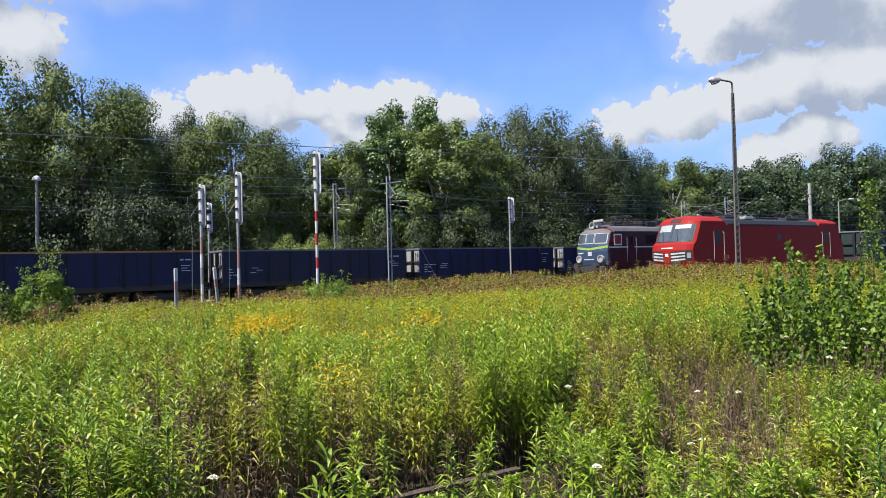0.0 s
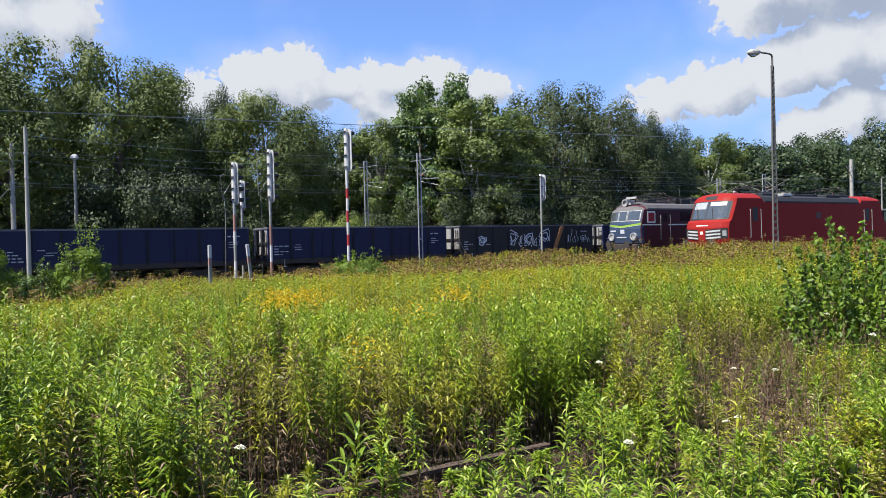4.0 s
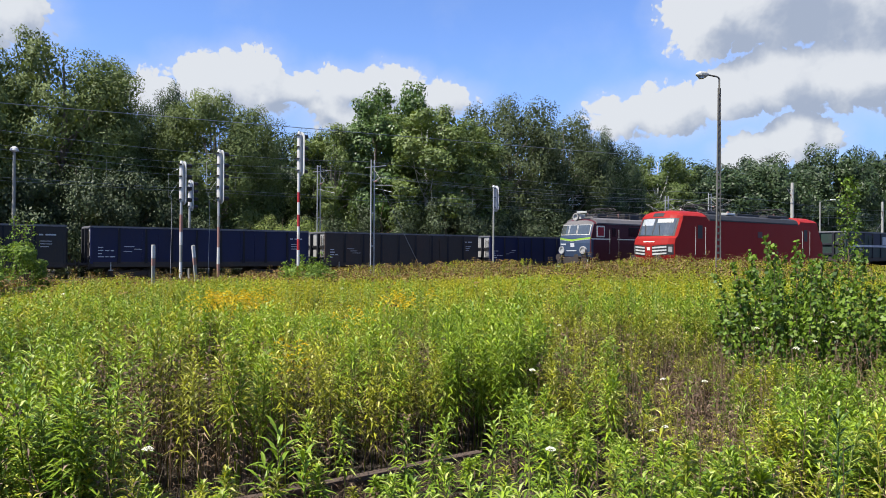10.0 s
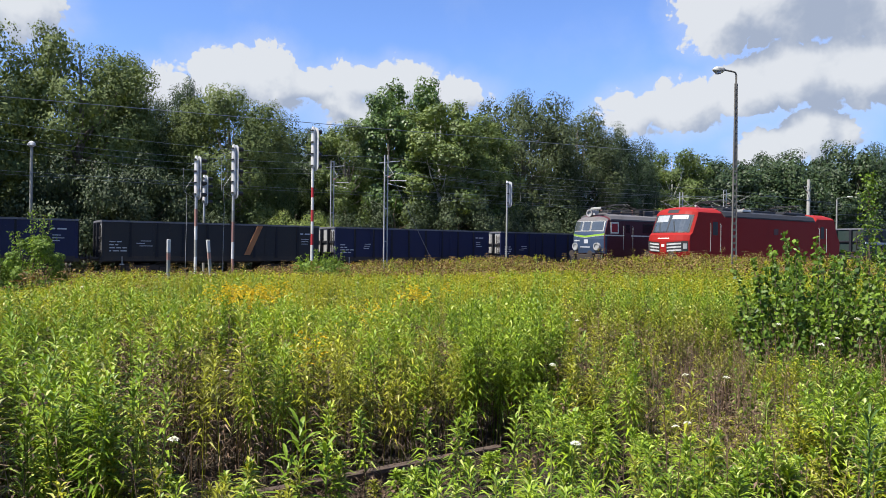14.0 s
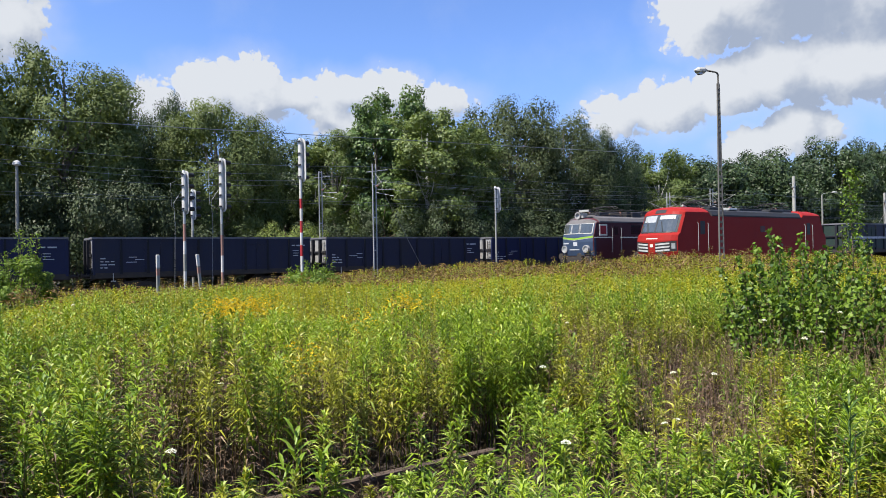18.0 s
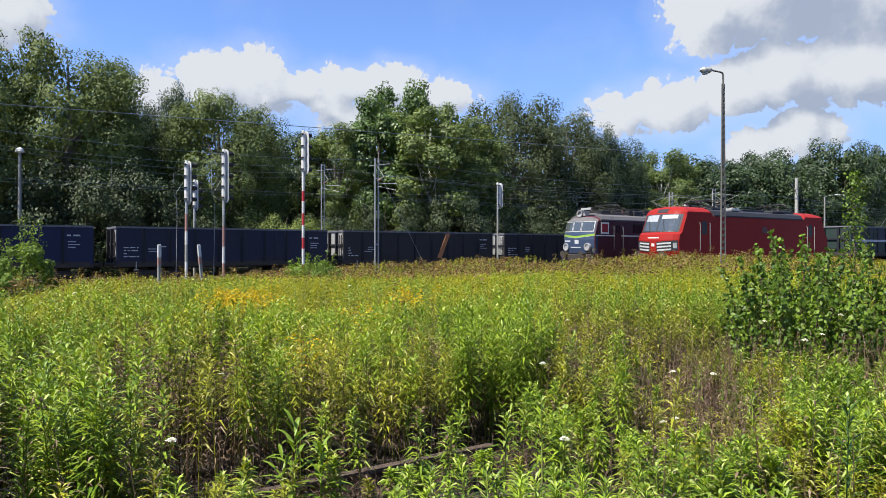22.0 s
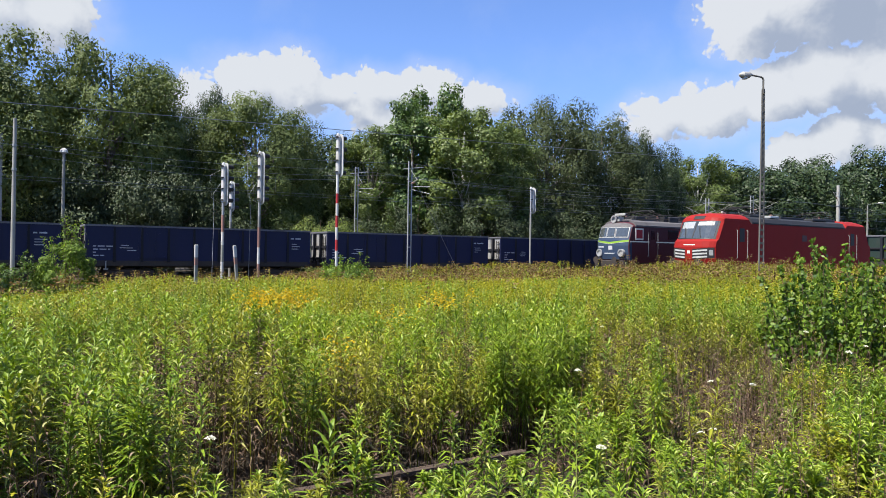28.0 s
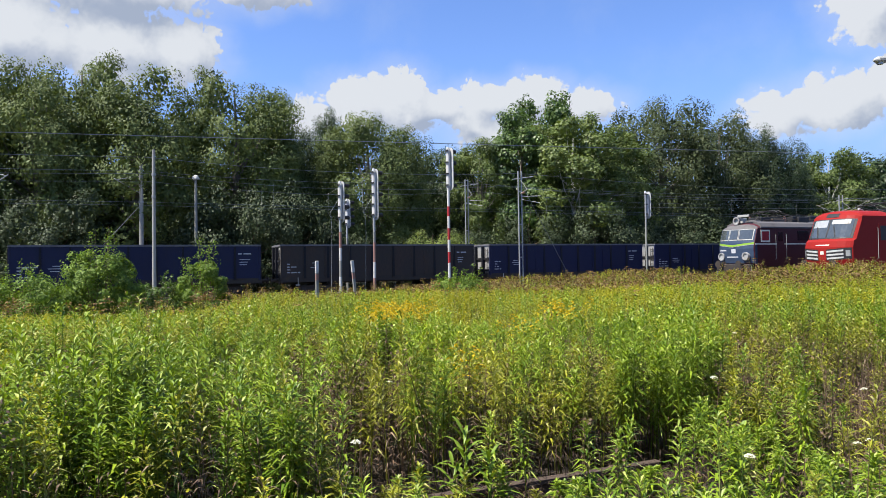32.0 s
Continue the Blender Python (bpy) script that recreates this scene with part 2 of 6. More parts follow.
M_MARK = worn("white_marking", (0.40, 0.41, 0.44), (0.16, 0.16, 0.19), 0.7, 0.0, 3.0, 40, 0.5, 0.05)
M_SPRAY = worn("spray_paint", (0.62, 0.63, 0.66), (0.42, 0.42, 0.45), 0.7, 0.0, 3.0, 40, 0.4, 0.05)
M_ORANGE = worn("rust_orange", (0.34, 0.15, 0.06), (0.20, 0.09, 0.05), 0.8, 0.0, 1.5, 25, 0.5, 0.2)
M_SCREEN = worn("signal_enamel", (0.42, 0.42, 0.41), (0.24, 0.22, 0.20), 0.5, 0.0, 2.5, 30, 0.5, 0.1)
M_CONC = worn("concrete", (0.29, 0.285, 0.26), (0.18, 0.17, 0.155), 0.85, 0.0, 1.8, 40, 0.5, 0.35, 0.4)
M_CONCD = worn("old_concrete", (0.22, 0.22, 0.20), (0.12, 0.12, 0.11), 0.88, 0.0, 1.8, 40, 0.5, 0.35, 0.4)
M_POST = worn("dark_concrete", (0.115, 0.11, 0.10), (0.065, 0.058, 0.052), 0.88, 0.0, 1.8, 40, 0.5, 0.35, 0.4)
M_WHITE = worn("white_paint", (0.46, 0.46, 0.445), (0.27, 0.245, 0.215), 0.55, 0.0, 2.0, 30, 0.45, 0.1)
M_POSTRED = worn("post_red", (0.29, 0.02, 0.025), (0.19, 0.04, 0.035), 0.6, 0.0, 2.5, 30, 0.4, 0.1)
M_POSTRUST = worn("post_rust", (0.25, 0.14, 0.115), (0.18, 0.11, 0.09), 0.75, 0.0, 2.5, 30, 0.5, 0.15)
M_BLACK = worn("black_paint", (0.02, 0.02, 0.022), (0.05, 0.045, 0.04), 0.5, 0.0, 2.0, 30, 0.4, 0.1)
M_GALV = worn("galvanised", (0.34, 0.345, 0.345), (0.20, 0.19, 0.18), 0.5, 0.45, 3.0, 40, 0.45, 0.1)
M_WIRE = worn("wire", (0.24, 0.24, 0.24), (0.15, 0.155, 0.16), 0.5, 0.5, 2.0, 20, 0.4, 0.0)
M_RED = worn("loco_red", (0.225, 0.015, 0.013), (0.195, 0.016, 0.014), 0.5, 0.0, 0.6, 22, 0.25, 0.04, 0.5, 0.0, 0.08)
M_ROOF = worn("roof_grey", (0.022, 0.023, 0.026), (0.026, 0.024, 0.022), 0.6, 0.0, 1.2, 22, 0.5, 0.1)
M_MAROON = worn("loco_maroon", (0.062, 0.010, 0.015), (0.042, 0.015, 0.018), 0.5, 0.0, 0.7, 18, 0.4, 0.06, 0.4, 0.1)
M_EUBLUE = worn("loco_blue", (0.028, 0.046, 0.085), (0.032, 0.042, 0.065), 0.5, 0.0, 0.8, 18, 0.35, 0.06, 0.4, 0.1)
M_LIME = worn("loco_lime", (0.17, 0.30, 0.03), (0.14, 0.23, 0.05), 0.5, 0.0, 1.0, 18, 0.3, 0.05)
M_EUROOF = worn("loco_roof", (0.095, 0.09, 0.092), (0.055, 0.048, 0.048), 0.65, 0.0, 1.0, 18, 0.5, 0.1)
M_CREAM = worn("cream_line", (0.68, 0.66, 0.55), (0.45, 0.42, 0.36), 0.6, 0.0, 2.0, 30, 0.4, 0.05)
M_GLASS = glass_mat("cab_glass", (0.032, 0.039, 0.043))
M_GLASSD = glass_mat("dark_glass", (0.012, 0.012, 0.014))
M_LENS = glass_mat("lamp_lens", (0.20, 0.205, 0.205), 0.12)
M_RUSTRAIL = worn("rusty_rail", (0.075, 0.054, 0.043), (0.042, 0.030, 0.024), 0.85, 0.1, 6.0, 60, 0.5, 0.4)
M_RAIL = worn("rail_steel", (0.28, 0.25, 0.22), (0.14, 0.08, 0.05), 0.45, 0.6, 3.0, 60, 0.4, 0.2)
M_SLEEPER = worn("rotten_timber", (0.10, 0.075, 0.055), (0.05, 0.04, 0.03), 0.9, 0.0, 3.0, 40, 0.5, 0.5)
M_BALLAST = worn("ballast", (0.20, 0.185, 0.17), (0.10, 0.085, 0.07), 0.95, 0.0, 2.0, 18, 0.5, 0.8)
M_BARK = worn("bark", (0.15, 0.13, 0.11), (0.07, 0.06, 0.05), 0.9, 0.0, 2.0, 25, 0.5, 0.5, 0.3)
M_BIRCH = worn("birch_bark", (0.52, 0.50, 0.46), (0.10, 0.09, 0.085), 0.8, 0.0, 2.2, 20, 0.35, 0.3, 2.5)
M_TWIG = worn("twig", (0.11, 0.075, 0.05), (0.06, 0.05, 0.035), 0.85, 0.0, 3.0, 25, 0.5, 0.3)
M_PARKGREEN = worn("wagon_green", (0.014, 0.028, 0.024), (0.03, 0.03, 0.028), 0.6, 0.0, 0.8, 14, 0.5, 0.1, 0.35)
M_PARKRED = worn("wagon_oxide", (0.20, 0.032, 0.035), (0.13, 0.045, 0.04), 0.65, 0.0, 0.8, 14, 0.5, 0.1, 0.35)
L_WILLOW = leafy("willow_leaves", (0.053, 0.076, 0.023), (0.145, 0.183, 0.056), (0.22, 0.25, 0.11), 0.18, 0.16, 0.6, 0.2, 0.22, 0.12)
L_POPLAR = leafy("poplar_leaves", (0.057, 0.088, 0.019), (0.145, 0.189, 0.044), (0.24, 0.27, 0.09), 0.24, 0.2, 0.5, 0.35, 0.45, 0.35)
L_OAK = leafy("oak_leaves", (0.016, 0.031, 0.010), (0.040, 0.067, 0.018), (0.075, 0.10, 0.033), 0.10, 0.18, 0.5, 0.3, 0.5, 0.3)
L_SALLOW = leafy("sallow_leaves", (0.033, 0.048, 0.018), (0.090, 0.111, 0.042), (0.16, 0.175, 0.09), 0.14, 0.16, 0.6, 0.2, 0.22, 0.12)
L_MAPLE = leafy("maple_leaves", (0.036, 0.071, 0.014), (0.102, 0.166, 0.031), (0.20, 0.26, 0.065), 0.22, 0.2, 0.45, 0.4, 0.5, 0.35)
L_SHRUB = leafy("shrub_leaves", (0.022, 0.034, 0.014), (0.060, 0.082, 0.033), (0.13, 0.15, 0.09), 0.08, 0.3, 0.55, 0.2, 0.5, 0.4)
L_PALE = leafy("pale_bush_leaves", (0.14, 0.19, 0.045), (0.22, 0.27, 0.075), (0.27, 0.28, 0.12), 0.35, 0.4)
L_BUSH = leafy("bush_leaves", (0.063, 0.116, 0.015), (0.163, 0.247, 0.029), (0.26, 0.33, 0.06), 0.34, 0.6)
# In these four, the third colour paints highlights on scattered leaves.
L_DARKBUSH = leafy("sapling_leaves", (0.028, 0.062, 0.012), (0.105, 0.170, 0.030), (0.24, 0.30, 0.085), 0.22, 1.6, 0.5, 0.25, 0.8, 0.4)
L_SPROUT = leafy("shoot_leaves", (0.030, 0.068, 0.007), (0.145, 0.225, 0.018), (0.30, 0.37, 0.09), 0.26, 1.2, 0.48, 0.25, 0.9, 0.4)
L_GREEN = leafy("herb_green", (0.078, 0.140, 0.010), (0.262, 0.348, 0.022), (0.47, 0.50, 0.17), 0.22, 0.5, 0.48, 0.35, 1.0, 0.65)
L_OLIVE = leafy("herb_olive", (0.110, 0.120, 0.011), (0.340, 0.346, 0.028), (0.51, 0.48, 0.21), 0.22, 0.5, 0.48, 0.35, 1.0, 0.65)
L_YELLOWGREEN = leafy("herb_yellow_green", (0.21, 0.225, 0.013), (0.40, 0.375, 0.020), (0.45, 0.39, 0.03), 0.30, 0.4)
L_DRY = leafy("dry_stems", (0.066, 0.041, 0.027), (0.180, 0.115, 0.071), (0.36, 0.27, 0.175), 0.14, 0.8, 0.7, 0.3, 0.9, 0.5)
L_THATCH = leafy("thatch", (0.036, 0.025, 0.018), (0.095, 0.064, 0.042), (0.22, 0.165, 0.11), 0.10, 0.8, 0.8, 0.2, 0.9, 0.5)
L_RUSSET = leafy("russet_heads", (0.070, 0.044, 0.020), (0.20, 0.118, 0.045), (0.34, 0.25, 0.09), 0.25, 0.6, 0.8)
L_FLOWER = leafy("goldenrod_bloom", (0.52, 0.37, 0.014), (0.68, 0.50, 0.025), (0.55, 0.30, 0.02), 0.30, 0.8, 0.7)
L_UMBEL = leafy("carrot_umbel", (0.55, 0.54, 0.46), (0.72, 0.71, 0.64), (0.45, 0.43, 0.30), 0.30, 1.0, 0.8)


def ground_mat():
    m, t, bsdf = base_mat("meadow_soil")
    geo = t.nodes.new("ShaderNodeNewGeometry")
    a = noise_tex(t, geo.outputs["Position"], 0.35, 6.0, 0.65)
    b = noise_tex(t, geo.outputs["Position"], 14.0, 5.0, 0.65)
    c = mixc(t, step(t, a, 0.4, 0.62), (0.030, 0.021, 0.014), (0.034, 0.036, 0.014))
    c = mixc(t, step(t, b, 0.45, 0.7), c, (0.060, 0.044, 0.027))
    t.links.new(c, bsdf.inputs["Base Color"])
    bsdf.inputs["Roughness"].default_value = 0.95
    bp = t.nodes.new("ShaderNodeBump")
    bp.inputs["Strength"].default_value, bp.inputs["Distance"].default_value = 0.8, 0.05
    t.links.new(b, bp.inputs["Height"])
    t.links.new(bp.outputs[0], bsdf.inputs["Normal"])
    return m


M_GROUND = ground_mat()


# ---- building helpers ----
def np_mesh(name, verts, faces, material):
    """A mesh from arrays of corners and of equal-sided faces."""
    me = bpy.data.meshes.new(name)
    n, k = faces.shape
    me.vertices.add(len(verts))
    me.vertices.foreach_set("co", np.ascontiguousarray(verts, dtype=np.float32).ravel())
    me.loops.add(n * k)
    me.loops.foreach_set("vertex_index", np.ascontiguousarray(faces, dtype=np.int32).ravel())
    me.polygons.add(n)
    me.polygons.foreach_set("loop_start", np.arange(0, n * k, k, dtype=np.int32))
    me.update(calc_edges=True)
    me.validate()
    me.materials.append(material)
    return me


def mesh_of(name, bm, material):
    bmesh.ops.recalc_face_normals(bm, faces=bm.faces)
    me = bpy.data.meshes.new(name)
    bm.to_mesh(me)
    bm.free()
    me.materials.append(material)
    return me


def part(name, bm, material, parent, label="", at=None):
    """Links a bmesh, or a mesh that alike parts share, as one mesh object under a thing or a part."""
    ob = new(name, bm if isinstance(bm, bpy.types.Mesh) else mesh_of(name, bm, material))
    ob.parent = parent
    if at is not None:
        ob.matrix_basis = at
    if label:
        tagged(ob, label)
    return ob


def thing(name, label, category, at, group="", kind=""):
    ob = new(name)
    ob.empty_display_size = 0.3
    ob.matrix_basis = at
    return tagged(ob, label, category, group, kind)


def box(*spans, bevel=0.0, bm=None):
    """A bmesh of boxes, each (x0, x1, y0, y1, z0, z1)."""
    bm = bm or bmesh.new()
    for x0, x1, y0, y1, z0, z1 in spans:
        v = [bm.verts.new((x, y, z)) for x in (x0, x1) for y in (y0, y1) for z in (z0, z1)]
        for f in ((0, 1, 3, 2), (4, 6, 7, 5), (0, 4, 5, 1), (2, 3, 7, 6), (0, 2, 6, 4), (1, 5, 7, 3)):
            bm.faces.new([v[i] for i in f])
    if bevel:
        bmesh.ops.bevel(bm, geom=list(bm.edges), offset=bevel, segments=1, affect="EDGES", clamp_overlap=True)
    return bm


def tube(points, radii, sides=8, bm=None, cap=True):
    """A tapered round bar along points."""
    bm = bm or bmesh.new()
    rings = []
    pts = [Vector(p) for p in points]
    for i, p in enumerate(pts):
        d = (pts[min(i + 1, len(pts) - 1)] - pts[max(i - 1, 0)]).normalized()
        u = d.orthogonal().normalized() if abs(d.z) < 0.95 else Vector((1, 0, 0)).cross(d).normalized()
        w = d.cross(u)
        r = radii[i] if isinstance(radii, (list, tuple)) else radii
        rings.append([bm.verts.new(p + (u * math.cos(a) + w * math.sin(a)) * r) for a in (2 * math.pi * k / sides for k in range(sides))])
    for a, b in zip(rings, rings[1:]):
        for k in range(sides):
            bm.faces.new((a[k], a[(k + 1) % sides], b[(k + 1) % sides], b[k]))
    if cap:
        bm.faces.new(rings[0][::-1])
        bm.faces.new(rings[-1])
    return bm


def disc(x, y, z, r, depth, axis="x", sides=20, inner=0.0, bm=None):
    """A round plate, or a ring where inner is given, its axis along x or y or z."""
    bm = bm or bmesh.new()

    def at(a, rad, d):
        p, q = rad * math.cos(a), rad * math.sin(a)
        return (x + d, y + p, z + q) if axis == "x" else (x + p, y + d, z + q) if axis == "y" else (x + p, y + q, z + d)

    loops = []
    for rad, d in ((r, 0), (r, depth)) + (((inner, depth), (inner, 0)) if inner else ()):
        loops.append([bm.verts.new(at(2 * math.pi * k / sides, rad, d)) for k in range(sides)])
    pairs = list(zip(loops, loops[1:] + loops[:1])) if inner else [(loops[0], loops[1])]
    for a, b in pairs:
        for k in range(sides):
            bm.faces.new((a[k], a[(k + 1) % sides], b[(k + 1) % sides], b[k]))
    if not inner:
        bm.faces.new(loops[0][::-1])
        bm.faces.new(loops[1])
    return bm


def prism(outline, y0, y1, bm=None):
    """An outline in x, z drawn out along y."""
    bm = bm or bmesh.new()
    a = [bm.verts.new((x, y0, z)) for x, z in outline]
    b = [bm.verts.new((x, y1, z)) for x, z in outline]
    bm.faces.new(a)
    bm.faces.new(b[::-1])
    for i in range(len(a)):
        j = (i + 1) % len(a)
        bm.faces.new((a[i], b[i], b[j], a[j]))
    return bm


def smooth(x, lo, hi):
    x = np.clip((np.asarray(x, dtype=float) - lo) / (hi - lo), 0, 1)
    return x * x * (3 - 2 * x)


# ---- ground and tracks ----
TRAIN_Y, TRAIN_Z = 43.95, -0.16
EU_Y, EU_Z = 35.5, 0.42
RED_Y, RED_Z = 27.3, 0.38


def ground_z(x, y):
    """Meadow: flat by the old siding, a low bank towards the sidings, a hollow towards the main line."""
    right = smooth(x, 10, 30)
    bank = 0.42 * right * smooth(y, 7, 20) * (1 - 0.9 * smooth(y, 37, 40.5))
    hollow = -0.55 * (1 - right) * smooth(y, 13, 26) - 0.50 * right * smooth(y, 37, 40.5)
    bumps = 0.05 * np.sin(x * 0.9 + 1.3) * np.cos(y * 0.7) + 0.04 * np.sin(x * 0.33 + y * 0.51)
    return bank + hollow + bumps * smooth(np.hypot(x, y), 6, 14)


def build_ground():
    xs = np.concatenate([[-3000, -900, -300, -120], np.arange(-60, 160.1, 2.0), [240, 420, 1000, 3000]])
    ys = np.concatenate([[-3000, -600, -150, -50, -20], np.arange(-8, 80.1, 2.0), [110, 200, 600, 3000]])
    gx, gy = np.meshgrid(xs, ys, indexing="ij")
    v = np.stack([gx, gy, ground_z(gx, gy)], -1).reshape(-1, 3)
    nx, ny = len(xs), len(ys)
    i, j = np.meshgrid(np.arange(nx - 1), np.arange(ny - 1), indexing="ij")
    a = (i * ny + j).ravel()
    f = np.stack([a, a + ny, a + ny + 1, a + 1], 1)
    ob = new("ground", np_mesh("ground", v, f, M_GROUND))
    for p in ob.data.polygons:
        p.use_smooth = True
    tagged(ob, "overgrown brown meadow soil beside the railway tracks", "ground", kind="structure")


build_ground()


def track(name, y, z, x0, x1, rail_mat, label):
    """Ballast bed, two rails with head, web and foot, and their sleepers."""
    bed = thing(name, label, "track", Matrix.Translation((0, y, z)), kind="structure")
    bm = bmesh.new()
    rows = []
    for x in np.linspace(x0, x1, 40):
        g = float(ground_z(x, y)) - z - 0.25
        rows.append([bm.verts.new((x, yy, zz)) for yy, zz in ((-2.6, g), (-1.7, -0.2), (1.7, -0.2), (2.6, g))])
    for a, b in zip(rows, rows[1:]):
        for k in range(3):
            bm.faces.new((a[k], b[k], b[k + 1], a[k + 1]))
    part("ballast_bed", bm, M_BALLAST, bed)
    for s in (-0.7525, 0.7525):
        part("rail", prism_x(rail_outline(), x0, x1), rail_mat, bed, at=Matrix.Translation((0, s, 0)))
    sl = mesh_of("sleeper", box((-0.12, 0.12, -1.28, 1.28, -0.34, -0.175), bevel=0.02), M_SLEEPER)
    return bed, sl


def rail_outline():
    return [(-0.07, -0.172), (0.07, -0.172), (0.07, -0.158), (0.012, -0.14), (0.010, -0.045), (0.036, -0.035), (0.036, -0.004), (0.028, 0.0), (-0.028, 0.0), (-0.036, -0.004), (-0.036, -0.035), (-0.010, -0.045), (-0.012, -0.14), (-0.07, -0.158)]


def prism_x(outline, x0, x1):
    bm = bmesh.new()
    a = [bm.verts.new((x0, y, z)) for y, z in outline]
    b = [bm.verts.new((x1, y, z)) for y, z in outline]
    bm.faces.new(a)
    bm.faces.new(b[::-1])
    for i in range(len(a)):
        j = (i + 1) % len(a)
        bm.faces.new((a[i], b[i], b[j], a[j]))
    return bm


for nm, y, z, x0, x1, lab in (("track_1", TRAIN_Y, TRAIN_Z, -420, 460, "main line track on stone ballast"), ("track_2", EU_Y, EU_Z, 20, 260, "siding track on weedy ballast"),
                              ("track_3", RED_Y, RED_Z, 22, 260, "siding track on weedy ballast"), ("track_4", 48.6, TRAIN_Z, -420, 460, "main line track on stone ballast")):
    bed, sl = track(nm, y, z, x0, x1, M_RAIL, lab)
    for k in range(60):
        part("sleeper", sl, None, bed, at=Matrix.Translation((x0 + (0 if nm in ("track_2", "track_3") else 410) + 0.62 * k, 0, 0)))

old = thing("old_siding", "rusty disused rails sunk in weeds on rotten sleepers", "track", Matrix.Translation((0, 3.71, 0.15)), kind="structure")
for s, x0, x1 in ((-0.7525, -9, 0.6), (0.7525, -9, 3.62)):
    part("rail", prism_x(rail_outline(), x0, x1), M_RUSTRAIL, old, at=Matrix.Translation((0, s, 0)))
slp = mesh_of("sleeper", box((-0.12, 0.12, -1.25, 1.25, -0.30, -0.172), bevel=0.025), M_SLEEPER)
for k in range(11):
    part("sleeper", slp, None, old, at=Matrix.Translation((-4 + 0.65 * k + random.uniform(-0.05, 0.05), random.uniform(-0.06, 0.06), 0)) @ pose(0, 0, 0, 0, 0, random.uniform(-3, 3)))

# ---- freight wagons ----
WAGON_PITCH, BODY = 14.04, 12.80


def hollow_box(x0, x1, y0, y1, z0, z1, w):
    """A rim: four bars round an opening, in x, y."""
    return box((x0, x1, y0, y0 + w, z0, z1), (x0, x1, y1 - w, y1, z0, z1), (x0, x0 + w, y0 + w, y1 - w, z0, z1), (x1 - w, x1, y0 + w, y1 - w, z0, z1))


def wheel_mesh():
    bm = disc(0, -0.068, 0, 0.46, 0.135, "y", 20)
    disc(0, 0.04, 0, 0.49, 0.03, "y", 20, 0.40, bm)
    disc(0, -0.09, 0, 0.12, 0.03, "y", 12, 0, bm)
    return mesh_of("wheel", bm, M_UNDER)


WHEEL = wheel_mesh()


def bogie(parent, x):
    b = part("bogie", box((-1.25, 1.25, -1.05, -0.95, 0.42, 0.72), (-1.25, 1.25, 0.95, 1.05, 0.42, 0.72), (-0.25, 0.25, -1.0, 1.0, 0.45, 0.8), (-0.3, 0.3, -1.08, -0.9, 0.2, 0.5), bevel=0.02), M_UNDER, parent, at=Matrix.Translation((x, 0, 0)))
    for dx in (-0.9, 0.9):
        for sy in (-1, 1):
            part("wheel", WHEEL, None, b, at=Matrix.Translation((dx, sy * 0.75, 0.46)) @ pose(0, 0, 0, 0, 0, 180 if sy > 0 else 0))
        part("axle_box", box((dx - 0.16, dx + 0.16, -1.12, -0.98, 0.32, 0.62), bevel=0.03), M_UNDER, b)
    return b


WAGON_PARTS = {}


def wagon_meshes(paint):
    """Meshes that all wagons of one paint share."""
    if paint.name in WAGON_PARTS:
        return WAGON_PARTS[paint.name]
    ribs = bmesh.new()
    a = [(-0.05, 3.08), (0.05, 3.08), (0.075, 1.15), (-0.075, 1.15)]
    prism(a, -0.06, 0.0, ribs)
    kit = {
        "side_wall": mesh_of("side_wall", box((0.04, BODY - 0.04, -0.025, 0.025, 1.22, 3.1)), paint),
        "end_wall": mesh_of("end_wall", box((-0.03, 0.03, -1.35, 1.35, 1.22, 3.1)), paint if paint in (M_PARKGREEN, M_PARKRED) else M_END),
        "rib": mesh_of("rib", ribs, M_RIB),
        "corner_post": mesh_of("corner_post", box((-0.07, 0.07, -0.07, 0.07, 1.1, 3.1), bevel=0.015), paint),
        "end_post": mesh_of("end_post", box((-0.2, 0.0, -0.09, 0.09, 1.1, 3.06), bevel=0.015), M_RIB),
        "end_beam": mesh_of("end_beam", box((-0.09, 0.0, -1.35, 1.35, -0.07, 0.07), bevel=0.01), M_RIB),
        "underframe": mesh_of("underframe", box((0.0, BODY, -1.42, -1.30, 0.92, 1.22), (0.0, BODY, 1.30, 1.42, 0.92, 1.22), (-0.1, 0.12, -1.36, 1.36, 0.9, 1.2), (BODY - 0.12, BODY + 0.1, -1.36, 1.36, 0.9, 1.2), (0.1, BODY - 0.1, -0.2, 0.2, 0.8, 1.15)), M_UNDER),
        "floor": mesh_of("floor", box((0.05, BODY - 0.05, -1.36, 1.36, 1.20, 1.28)), M_UNDER),
        "top_rail": mesh_of("top_rail", hollow_box(-0.06, BODY + 0.06, -1.46, 1.46, 3.1, 3.2, 0.13), M_RIM),
        "door": mesh_of("side_door", box((-0.92, 0.92, -0.05, -0.02, 1.3, 2.92), (-0.9, 0.9, -0.075, -0.05, 1.36, 1.44), (-0.9, 0.9, -0.075, -0.05, 2.75, 2.82), (-0.03, 0.03, -0.085, -0.05, 1.3, 2.92)), paint),
    }
    WAGON_PARTS[paint.name] = kit
    return kit


